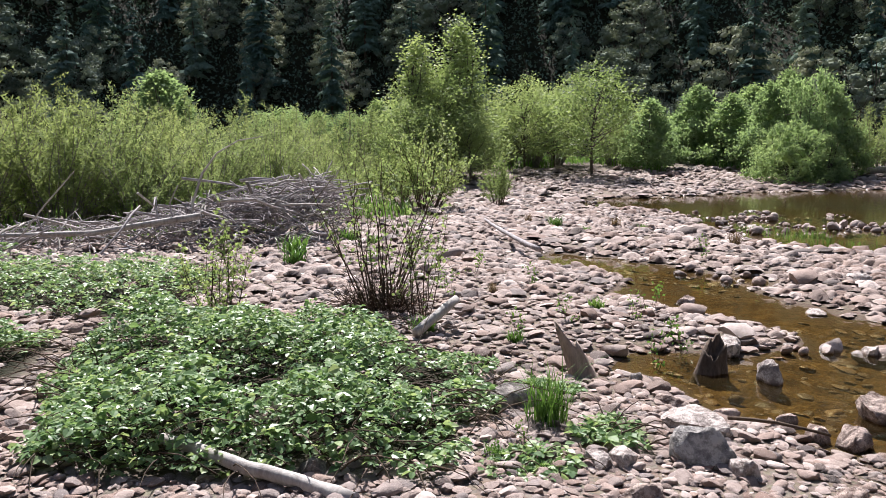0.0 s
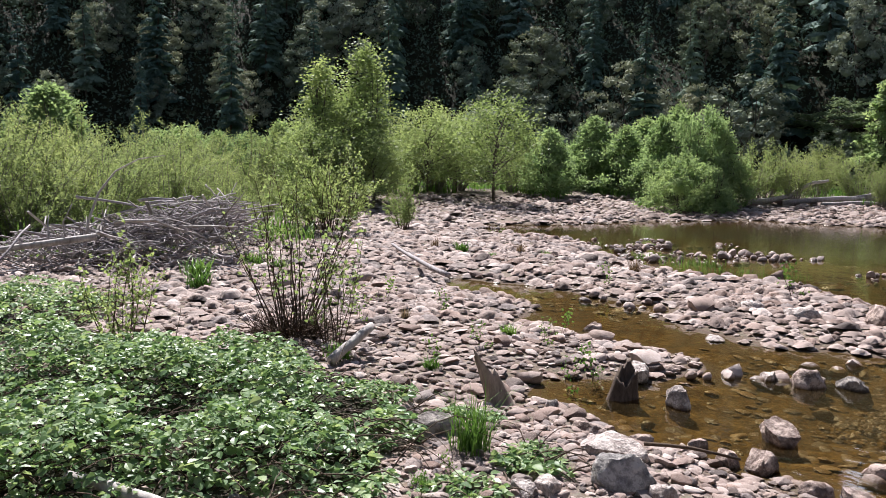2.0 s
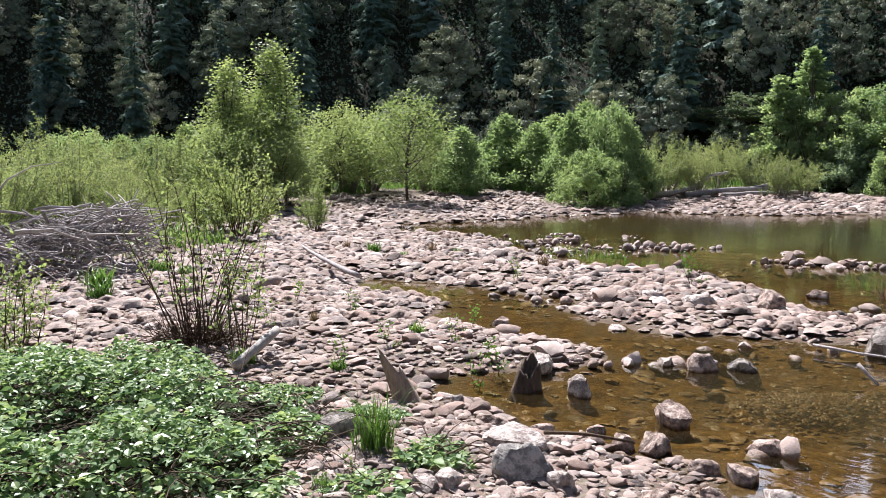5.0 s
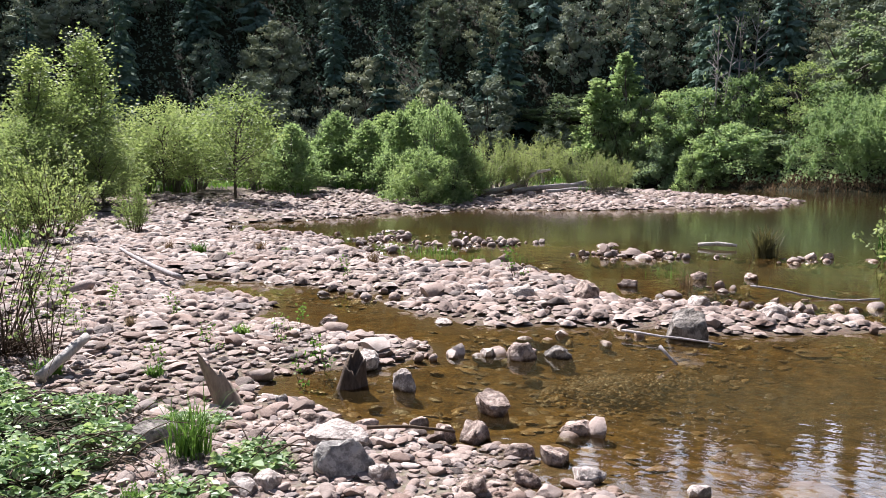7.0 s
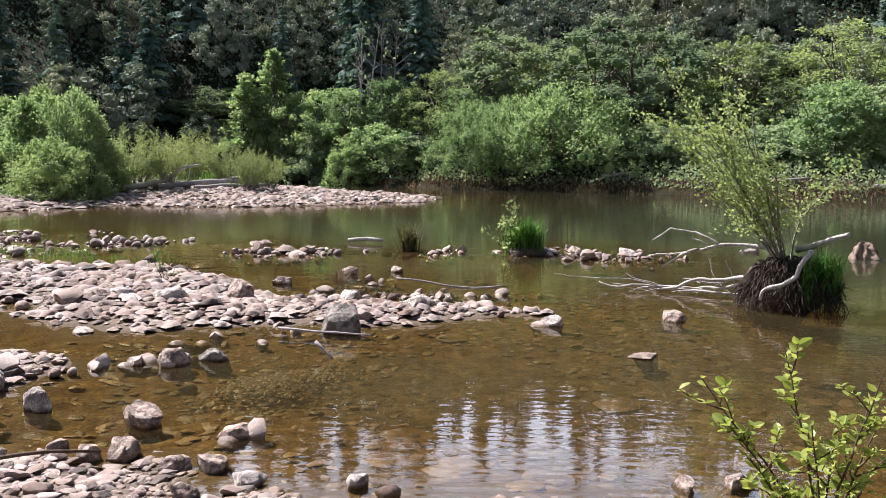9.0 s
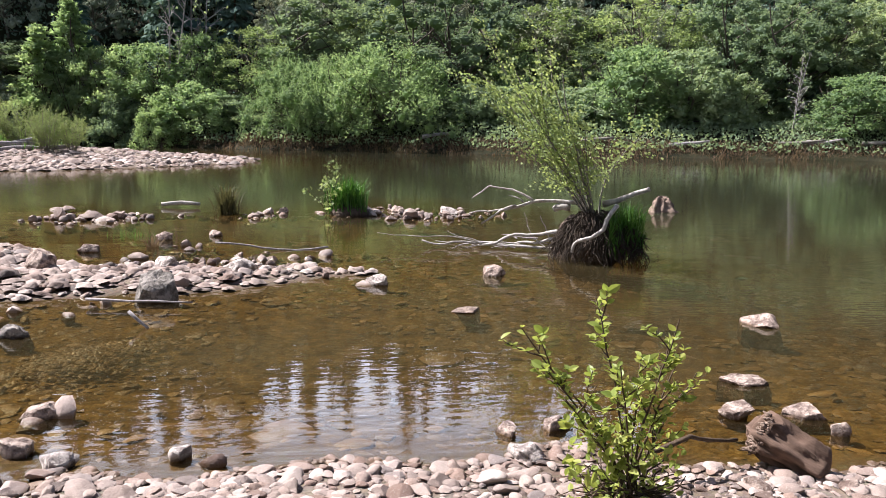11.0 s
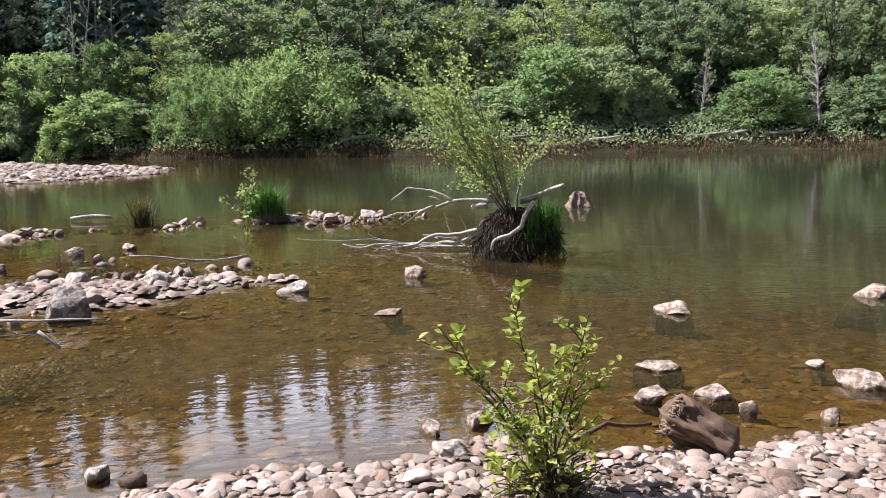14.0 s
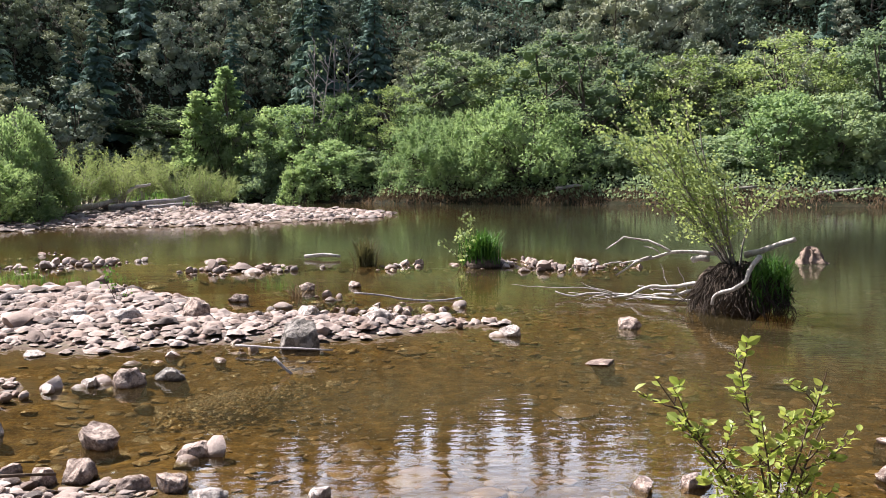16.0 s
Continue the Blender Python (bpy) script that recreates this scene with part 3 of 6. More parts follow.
def grow_tree(seed, h, w, trunks, leaf, count, crown_from=0.22, limbs=13, top=0.55, wide=0.42, lean=0.06, puff=0.2, trunk_r=None, fine=True, facing=0.62, under=-1.0, cone=False, fold=False, tall=0.62):
    """A leafy tree: trunks, limbs, twigs, and clumps of leaves round the twig ends. Gives wood and leaves."""
    r = np.random.default_rng(seed)
    wood, green = Shape(), Shape()
    tips = []
    tr = trunk_r or 0.014 * h + 0.02
    for _ in range(trunks):
        a = r.uniform(0, 2 * np.pi)
        way = np.array([np.cos(a), np.sin(a), 0]) * (lean + 0.14 * (trunks > 1)) + [0, 0, 1]
        trunk = shoot(np.array([np.cos(a), np.sin(a), 0]) * 0.12 * (trunks > 1), way, h * r.uniform(0.86, 0.97), 8, r, -0.02, 0.06)
        tube(wood, trunk, np.linspace(tr, tr * 0.15, 9), 6, False)
        for t in np.linspace(crown_from, 0.97, limbs) + r.uniform(-0.03, 0.03, limbs):
            p, d = on_line(trunk, np.array([t]))
            a = r.uniform(0, 2 * np.pi)
            s = (t - crown_from) / (1 - crown_from)
            reach = w * 0.5 * (0.35 + 1.0 * np.sin(np.pi * np.clip(0.18 + 0.8 * s, 0, 1)) ** top) * r.uniform(0.6, 1.0) * (1 - 0.55 * s**2)
            if cone:
                reach = w * 0.5 * (1.04 - s) ** 0.75 * r.uniform(0.55, 1.05)
            limb = shoot(p[0], [np.cos(a), np.sin(a), 0.35 + 0.6 * s], reach, 5, r, 0.0, 0.13)
            tube(wood, limb, np.linspace(tr * 0.4, tr * 0.1, 6), 4, False)
            tips.append((limb[-1], limb[-1] - limb[-2], 1.0))
            for q in r.uniform(0.3, 0.95, 4):
                b, e = on_line(limb, np.array([q]))
                tw = shoot(b[0], unit(e[0]) + r.normal(0, 0.7, 3) + [0, 0, 0.25], reach * r.uniform(0.25, 0.5), 3, r, 0.0, 0.15)
                if fine:
                    tube(wood, tw, np.linspace(tr * 0.16, tr * 0.05, 4), 3, False)
                tips.append((tw[-1], tw[-1] - tw[-2], 0.8))
    per = r.multinomial(count, np.full(len(tips), 1 / len(tips)))
    size = puff * w * 0.5
    for (p, d, k), n in zip(tips, per):
        if n:
            out = unit(r.normal(0, 1, (n, 3)) + [0, 0, 0.25])
            out[:, 2] = np.where(out[:, 2] < under, -out[:, 2], out[:, 2])
            off = out * [1, 1, tall] * (size * k * r.uniform(0.45, 1.1, n) ** 0.6 * r.uniform(0.75, 1.25))[:, None]
            leaves(green, p + off, r.normal(0, 1, (n, 3)) + [0, 0, -0.3] + out * 0.4, leaf, wide, r, facing, fold, unit(out * [1, 1, 0.8] + [0, 0, 0.35]))
    return wood, green


def grow_crown(seed, h, w, leaf, count, clumps, foot=0.1, shape="dome", clump=0.3, core=0.8, heart=0.0, trunks=1, trunk_r=None, wide=0.42, upright=0.3, facing=0.7, under=-0.25, tall=0.7, loose=0.75):
    """A crown of leafy clumps on boughs. Each clump is thickest on top and closed inside, so that its underside lies in shade. Gives wood and leaves."""
    r = np.random.default_rng(seed)
    wood, green = Shape(), Shape()
    tr = trunk_r or 0.012 * h + 0.02
    stems = []
    for k in range(trunks):
        a = r.uniform(0, 2 * np.pi)
        lean = np.array([np.cos(a), np.sin(a), 0]) * (0.05 + 0.28 * (trunks > 1)) * w / h
        stem = shoot(lean * 0.3, lean + [0, 0, 1], h * r.uniform(0.8, 0.92), 8, r, -0.02, 0.07)
        tube(wood, stem, np.linspace(tr, tr * 0.2, 9), 6, False)
        stems.append(stem)
    v, f = ball(1)
    u = foot + (0.97 - foot) * (np.arange(clumps) + r.uniform(0, 1, clumps)) / clumps
    s = (u - foot) / (1 - foot)
    prof = {"dome": np.sqrt(np.clip(1 - (np.abs(s - 0.38) / 0.64) ** 2.2, 0.02, 1)), "cone": (1.05 - s) ** 0.8 * np.clip(0.55 + 3 * s, 0, 1), "egg": np.sqrt(np.clip(1 - (np.abs(s - 0.45) / 0.58) ** 2, 0.02, 1)), "mound": np.sqrt(np.clip(1 - (s * 0.97) ** 2.4, 0.02, 1))}[shape]
    a = np.arange(clumps) * 2.4 + r.uniform(-0.7, 0.7, clumps)
    rad = clump * w * 0.5 * r.uniform(0.6, 1.25, clumps) * (0.55 + 0.45 * prof)
    out = np.maximum(prof * w * 0.5 * r.uniform(0.66, 1.16, clumps) - rad * 0.6, 0.0) * np.where(r.uniform(0, 1, clumps) < 0.2, r.uniform(0.2, 0.7, clumps), 1.0)
    at = np.stack([np.cos(a) * out, np.sin(a) * out, u * h - rad * tall * 0.5 + r.normal(0, 0.025, clumps) * h], 1)
    for i, n in enumerate(r.multinomial(count, rad**2 / (rad**2).sum())):
        stem = stems[i % trunks]
        p, d = on_line(stem, np.array([np.clip(u[i] * r.uniform(0.35, 0.85), 0.05, 0.95)]))
        if i % 3 == 0:
            tube(wood, bend(p[0], at[i], 0.08, 5, r), np.linspace(tr * 0.42, tr * 0.08, 5), 4, False)
        if core:
            q = v * r.uniform(0.75, 1.15, (len(v), 1)) * rad[i] * core * np.array([1, 1, tall])
            green.put(q + at[i] - [0, 0, 0.12 * rad[i]], f)
        way = unit(r.normal(0, 1, (n, 3)) + [0, 0, 0.3])
        way[:, 2] = np.where(way[:, 2] < under, -way[:, 2], way[:, 2])
        off = way * [1, 1, tall] * (rad[i] * (0.6 + loose * r.uniform(0, 1, n) ** 2))[:, None]
        leaves(green, at[i] + off, r.normal(0, 0.75, (n, 3)) + way * 0.6 + [0, 0, upright], leaf, wide, r, facing, "plain", unit(way + [0, 0, 0.3]))
    if heart:
        q = ball(2)[0] * r.uniform(0.85, 1.1, (len(ball(2)[0]), 1)) * np.array([w * 0.5 * heart, w * 0.5 * heart, h * (1 - foot) * 0.5 * heart])
        green.put(q + [0, 0, h * (foot + (1 - foot) * 0.45)], ball(2)[1])
    return wood, green


def grow_fir(seed, h, w, leaf, count, boughs=120):
    """A conifer: straight trunk, whorls of drooping boughs, each a ragged spray with needles at its edge."""
    r = np.random.default_rng(seed)
    wood, green = Shape(), Shape()
    tube(wood, shoot((0, 0, 0), (0, 0, 1), h, 6, r, 0, 0.015), np.linspace(0.014 * h, 0.01, 7), 6, False)
    ts = np.sort(np.linspace(0.07, 0.985, boughs) ** 0.92 + r.uniform(-0.012, 0.012, boughs))
    wgt = (1.05 - ts) ** 0.9
    k = 5
    for t, n in zip(ts, r.multinomial(count, wgt / wgt.sum())):
        a = r.uniform(0, 2 * np.pi)
        reach = w * 0.5 * (1.02 - t) ** 0.85 * r.uniform(0.55, 1.12) + 0.12
        bough = shoot((0, 0, min(t, 0.99) * h), (np.cos(a), np.sin(a), 0.22), reach, k, r, 0.13, 0.05)
        side = np.array([-np.sin(a), np.cos(a), 0])
        half = reach * np.array([0.05, 0.26, 0.33, 0.27, 0.16, 0.0])[:, None]
        left = bough + side * half * r.uniform(0.6, 1.3, (k + 1, 1)) - [0, 0, 1] * half * r.uniform(0.3, 0.9, (k + 1, 1))
        right = bough - side * half * r.uniform(0.6, 1.3, (k + 1, 1)) - [0, 0, 1] * half * r.uniform(0.3, 0.9, (k + 1, 1))
        b = np.arange(k)
        green.put(np.concatenate([bough, left, right]), np.concatenate([np.stack([b, b + 1, k + 2 + b, k + 1 + b], 1), np.stack([b + 1, b, 2 * k + 2 + b, 2 * k + 3 + b], 1)]))
        q = np.sqrt(r.uniform(0.05, 1, n))
        p, d = on_line(bough, q)
        out = r.choice([-1, 1], n)[:, None] * r.uniform(0.3, 1.1, (n, 1))
        p = p + side * out * reach * 0.27 * np.sin(np.pi * (0.15 + 0.8 * q))[:, None]
        way = unit(d) * 0.8 + side * out + [0, 0, -0.45]
        leaves(green, p - [0, 0, 1] * np.abs(out) * reach * 0.13, way, leaf * (1.15 - 0.5 * t), 0.26, r, 0.45, "plain", unit(d) * [0.7, 0.7, 0] + [0, 0, 0.8])
    return wood, green


def plant(name, wood, green, bark, foliage, label, category, group="", parts=("trunk", "crown"), at=None):
    ob = thing(name, label, category, group, at)
    piece(parts[0], wood.mesh(parts[0], bark), ob)
    piece(parts[1], green.mesh(parts[1], foliage, False), ob)
    return ob


def spot(yaw, d, sink=0.03):
    x, y = polar(yaw, d)
    return x, y, ground_z(x, y) - sink


def stand(yaw, d, scale, turn, squash=1.0):
    """The pose of a plant on the ground, by bearing and distance."""
    return Matrix.Translation(spot(yaw, d)) @ pose(0, 0, 0, 0, 0, turn) @ Matrix.Diagonal((scale * squash, scale * squash, scale, 1))


def spread_out(models, rows, r):
    """Puts the first row at the model itself and copies for the rest. Rows: yaw, distance, height, width share, model; where the model names its width, the height over the water and the width in metres."""
    first = {}
    for yaw, d, h, wide, which in rows:
        ob, tall, *across = models[which]
        if across:
            h = h - spot(yaw, d)[2]
            wide = wide / (across[0] * h / tall)
        m = stand(yaw, d, h / tall, r.uniform(0, 360), wide)
        if which in first:
            copy_thing(ob, m)
        else:
            first[which] = m
    for which, m in first.items():
        models[which][0].matrix_basis = m


# ---- bushes and trees on the bars and along the far bank ----

r = np.random.default_rng(21)
WILLOWS = [
    (plant("willow_bush", *grow_bush(31, 3.0, 2.6, 40, 0.07, 9500, 0.2, wide=0.22, fold="plain"), MAT_BARK_GREY, MAT_LEAF_WILLOW, "yellow-green willow bush with many thin upright stems", "bush", "willows on the gravel bar", ("branch_frame", "foliage")), 3.0),
    (plant("willow_bush", *grow_bush(32, 3.0, 3.2, 46, 0.07, 10500, 0.18, wide=0.22, fold="plain"), MAT_BARK_GREY, MAT_LEAF_WILLOW, "broad yellow-green willow bush with thin stems", "bush", "willows on the gravel bar", ("branch_frame", "foliage")), 3.0),
    (plant("willow_bush", *grow_bush(33, 3.0, 2.0, 34, 0.068, 7500, 0.22, wide=0.22, fold="plain"), MAT_BARK_GREY, MAT_LEAF_WILLOW, "narrow upright willow bush with sparse pale leaves", "bush", "willows on the gravel bar", ("branch_frame", "foliage")), 3.0),
]
spread_out(WILLOWS, [
    (30.5, 15.5, 3.0, 1.0, 0), (28, 17, 3.0, 1.0, 1), (25.5, 15.8, 2.8, 1.0, 0), (23.2, 17, 3.0, 1.0, 2), (21, 16.5, 2.6, 1.0, 1), (18.6, 18, 2.6, 1.0, 0), (16.4, 17.5, 2.3, 1.0, 1),
    (33, 18, 3.3, 1.0, 1), (29, 21, 3.4, 1.0, 0), (24.5, 21, 3.2, 1.0, 1), (20, 22, 3.0, 1.0, 0), (17, 23, 3.0, 1.0, 1), (14.2, 21, 2.5, 1.0, 2), (12.2, 20, 2.4, 1.0, 1), (9.8, 22, 2.4, 1.0, 0), (8, 19, 1.7, 1.1, 1), (6.3, 21, 1.8, 1.0, 0),
    (14, 27, 3.1, 1.0, 1), (10.5, 28, 3.0, 1.0, 0), (7, 30, 3.0, 1.1, 1), (4.6, 30, 2.6, 1.0, 0),
    (-2.6, 34, 3.0, 1.1, 2), (-4.4, 35, 3.8, 0.9, 2), (-6.0, 34, 3.3, 1.0, 2), (-7.4, 36, 3.5, 1.0, 1), (-11.3, 35, 2.7, 1.0, 2),
    (-25.9, 35, 3.0, 1.0, 1), (-27.6, 36, 3.1, 1.0, 0), (-29.6, 36, 2.8, 1.0, 2), (-31.0, 40, 2.8, 1.1, 0), (-33.4, 38, 2.5, 1.0, 1), (-36.3, 36.5, 1.9, 1.0, 2), (-34.9, 36, 2.2, 0.9, 0),
], r)
ALDERS = [
    (plant("alder_bush", *grow_crown(41, 4.0, 4.0, 0.10, 11000, 120, 0.03, "mound", 0.17, 0.4, 0.35, 5, 0.035, 0.36, 0.7, 0.4, -0.6, 1.3, 1.0), MAT_BARK, MAT_LEAF_ALDER, "dense bright green alder bush", "bush", "alders on the gravel bar", ("branch_frame", "foliage")), 4.0, 4.0),
    (plant("alder_bush", *grow_crown(42, 4.0, 3.2, 0.10, 9500, 110, 0.03, "cone", 0.2, 0.4, 0.3, 3, 0.035, 0.36, 0.7, 0.4, -0.6, 1.3, 1.0), MAT_BARK, MAT_LEAF_ALDER, "pointed bright green alder bush", "bush", "alders on the gravel bar", ("branch_frame", "foliage")), 4.0, 3.2),
]
spread_out(ALDERS, [(-16.8, 38, 4.1, 4.2, 1), (-18.9, 36.5, 3.6, 3.8, 1), (-21.3, 34.5, 3.9, 3.4, 1), (-22.3, 36, 4.5, 3.2, 1), (-25.0, 34.5, 3.8, 3.0, 1), (-23.6, 34.0, 4.2, 3.0, 0), (-22.6, 31.8, 2.3, 2.9, 0), (-24.6, 32.5, 1.9, 2.3, 1), (-20.2, 40, 4.2, 4.3, 1), (-13.8, 34.5, 3.4, 3.3, 1), (-12.3, 37, 3.2, 3.2, 1), (-15.2, 39, 2.9, 3.8, 0),
                    (4.7, 33, 3.4, 2.5, 1), (3.4, 35, 3.2, 2.9, 0), (6.3, 36, 3.0, 3.5, 0), (8.8, 37, 3.1, 3.5, 1), (19, 30, 4.2, 5.2, 1), (11.5, 36, 3.2, 3.8, 0)], r)
COTTON = [
    (plant("cottonwood_tree", *grow_crown(51, 6.0, 2.4, 0.075, 9500, 110, 0.06, "cone", 0.27, 0.0, 0.0, 1, 0.06, 0.45, 0.3, 0.35, -0.8, 1.0, 2.0), MAT_BARK, MAT_LEAF_LIME, "slender yellow-green young cottonwood tree", "tree", "young cottonwoods"), 6.0, 2.4),
    (plant("cottonwood_tree", *grow_crown(52, 4.2, 2.8, 0.07, 8500, 90, 0.2, "egg", 0.22, 0.2, 0.0, 1, 0.05, 0.45, 0.3, 0.35, -0.8, 0.9, 1.7), MAT_BARK, MAT_LEAF_LIME, "small round-crowned green tree with one dark trunk", "tree", "young cottonwoods"), 4.2, 2.8),
]
spread_out(COTTON, [(2.0, 29, 5.2, 3.3, 0), (-0.9, 30, 6.0, 3.6, 0), (0.6, 28.4, 3.9, 3.4, 1), (2.6, 27, 3.0, 2.4, 1), (-1.6, 27.5, 2.7, 2.2, 1), (-10.0, 31.2, 4.35, 3.4, 1), (-5.4, 33, 4.1, 3.0, 1), (-3.2, 34, 3.0, 2.5, 1), (-7.4, 35, 3.9, 2.8, 1)], r)
FRONT = plant("leafy_shrub", *grow_bush(55, 2.35, 1.9, 28, 0.055, 4600, 0.2, 0.15, 7, 0.014, wide=0.42), MAT_TWIG, MAT_LEAF_LIME, "sparse bright green shrub on the stones", "shrub", "shrubs on the stones", ("branch_frame", "foliage"))
spread_out([(FRONT, 2.35)], [(1.6, 18.5, 2.4, 1.0, 0), (3.0, 19.5, 1.8, 1.0, 0), (-3.6, 20, 1.5, 0.8, 0)], r)

BANK = [
    (plant("bank_tree", *grow_crown(61, 11.0, 9.0, 0.15, 12500, 160, 0.2, "dome", 0.145, 0.62, 0.0, 5, 0.15, 0.42, 0.1, 0.55, -0.4, 1.05), MAT_BARK, MAT_LEAF_BANK, "tall broad green tree with dark fanning boughs on the river bank", "tree", "trees along the far bank"), 11.0, 9.0),
    (plant("bank_tree", *grow_crown(62, 9.0, 5.6, 0.145, 10000, 130, 0.12, "egg", 0.17, 0.6, 0.3, 2, 0.12, 0.42, 0.1, 0.55, -0.4, 0.85), MAT_BARK, MAT_LEAF_BANK, "upright green tree on the river bank", "tree", "trees along the far bank"), 9.0, 5.6),
    (plant("bank_tree", *grow_crown(63, 10.5, 6.5, 0.15, 7500, 130, 0.25, "dome", 0.15, 0.3, 0.0, 3, 0.12, 0.4, 0.1, 0.45, -0.7, 0.8), MAT_BARK, MAT_LEAF_LIME, "thin-leaved pale green tree with visible dark boughs", "tree", "trees along the far bank"), 10.5, 6.5),
    (plant("bank_tree", *grow_crown(64, 8.0, 3.6, 0.16, 6500, 120, 0.04, "cone", 0.22, 0.55, 0.0, 1, 0.1, 0.42, 0.2, 0.5, -0.4, 0.95), MAT_BARK, MAT_LEAF_ALDER, "fresh green tree with a pointed crown", "tree", "trees along the far bank"), 8.0, 3.6),
    (plant("bank_tree", *grow_crown(65, 7.0, 6.0, 0.14, 9000, 120, 0.06, "egg", 0.17, 0.5, 0.3, 3, 0.09, 0.42, 0.2, 0.5, -0.5, 0.9, 0.9), MAT_BARK, MAT_LEAF_ALDER, "light green leafy tree at the back of the bank", "tree", "trees along the far bank"), 7.0, 6.0),
]
spread_out(BANK, [
    (-34.7, 64, 8.2, 5.8, 3), (-36.4, 64, 10.0, 6.2, 3), (-33.0, 69, 7.5, 6.2, 1), (-38.8, 62.6, 6.9, 5.4, 4), (-42.2, 63, 6.5, 4.6, 3), (-40.8, 62.4, 7.2, 6.6, 4), (-44.4, 61.6, 8.0, 4.6, 4), (-42.5, 71, 8.6, 6.5, 1), (-47.6, 60.5, 8.3, 6.2, 2), (-50.0, 69, 9.5, 7.0, 1), (-52.3, 61, 11.2, 8.8, 1), (-55.5, 62, 10.4, 6.4, 2),
    (-60.3, 60, 11.6, 12.7, 0), (-57.5, 67, 11.0, 7.8, 1), (-64.2, 67, 10.6, 7.8, 1), (-67.4, 60.5, 10.3, 7.5, 2), (-70.5, 67, 10.8, 8.3, 0), (-73.6, 60, 11.1, 8.6, 2), (-76.5, 67, 10.8, 8.3, 1), (-79.3, 61, 11.3, 7.5, 1), (-83.7, 60, 11.1, 7.3, 1), (-81.5, 66, 10.8, 8.3, 0), (-87.7, 62, 10.6, 7.0, 1),
    (-91.5, 60, 10.3, 7.5, 0), (-89.5, 67, 10.6, 8.1, 1), (-95, 60, 10.8, 8.1, 0), (-98, 58, 10.8, 8.3, 0), (-62.5, 71, 10.4, 8.3, 0), (-47.0, 71, 8.6, 7.8, 0), (-85.6, 65, 10.8, 7.8, 0), (-65.5, 58.5, 7.0, 5.0, 4), (-70.6, 58, 7.4, 5.0, 1), (-81.4, 59, 8.0, 5.0, 1), (-54.4, 60, 8.2, 5.0, 1), (-49.4, 59.5, 7.0, 5.0, 4), (-89.6, 59, 7.6, 4.6, 1), (-77.0, 60, 8.4, 4.8, 2), (-73.4, 68, 10.9, 8.1, 1),
], r)
DEAD = [(plant("dead_tree", *grow_tree(66, 7.0, 2.6, 2, 0.2, 130, 0.1, 20, 0.5, 0.4, 0.08, 0.2, 0.09), MAT_DRIFT, MAT_LEAF_BANK, "bare grey dead tree with hanging twigs on the bank", "tree", "dead trees on the bank"), 7.0)]
spread_out(DEAD, [(-90.6, 53.5, 6.2, 0.8, 0), (-42.3, 62, 11.0, 0.8, 0), (-44.0, 63, 11.5, 0.8, 0), (-83.2, 54, 5.0, 0.8, 0)], r)
BUSHES = [
    (plant("bank_bush", *grow_crown(71, 4.0, 4.4, 0.14, 6000, 90, 0.03, "mound", 0.18, 0.6, 0.4, 4, 0.05, 0.4, 0.2, 0.55, -0.4, 1.15), MAT_BARK, MAT_LEAF_BANK, "dense rounded green bush at the water's edge", "bush", "bushes along the far bank", ("branch_frame", "foliage")), 4.0, 4.4),
    (plant("bank_bush", *grow_crown(72, 4.0, 5.0, 0.105, 16000, 170, 0.03, "mound", 0.13, 0.4, 0.35, 7, 0.05, 0.26, 0.9, 0.4, -0.6, 1.6, 1.1), MAT_BARK, MAT_LEAF_ALDER, "spreading yellow-green willow fanning out over the water", "bush", "bushes along the far bank", ("branch_frame", "foliage")), 4.0, 5.0),
    (plant("bank_bush", *grow_crown(73, 4.0, 4.2, 0.13, 6500, 100, 0.03, "mound", 0.17, 0.5, 0.35, 4, 0.05, 0.4, 0.4, 0.5, -0.5, 1.2, 0.9), MAT_BARK, MAT_LEAF_ALDER, "fresh pale green bush on the bank", "bush", "bushes along the far bank", ("branch_frame", "foliage")), 4.0, 4.2),
]
spread_out(BUSHES, [
    (-31.8, 72, 5.0, 7.2, 0), (-33.6, 68, 4.9, 6.5, 0), (-36.7, 63, 6.0, 4.4, 2), (-38.9, 60.5, 3.6, 4.4, 0), (-41.5, 57.5, 3.0, 3.5, 2), (-43.6, 58.5, 4.3, 6.2, 2), (-46.0, 58.5, 3.6, 5.5, 0), (-48.0, 57.5, 3.0, 4.2, 0), (-50.4, 55, 5.6, 6.8, 1), (-56.8, 53.6, 6.4, 9.9, 1), (-53.8, 54.4, 6.1, 7.0, 1), (-60.2, 53.4, 3.5, 4.2, 0),
    (-62.3, 53.4, 4.4, 4.2, 0), (-64.5, 53, 4.2, 4.7, 0), (-67.0, 52.4, 3.6, 4.7, 0), (-70.0, 53, 4.2, 5.5, 0), (-73.4, 53, 6.7, 6.8, 2), (-76.8, 54, 6.6, 6.8, 0), (-79.4, 55, 5.2, 4.7, 0), (-86.9, 54, 4.9, 5.9, 2), (-93.5, 55, 4.3, 6.0, 0), (-97.0, 55, 4.3, 6.0, 0), (-83.0, 59, 3.4, 4.4, 0),
], r)

# ---- the wooded hill ----

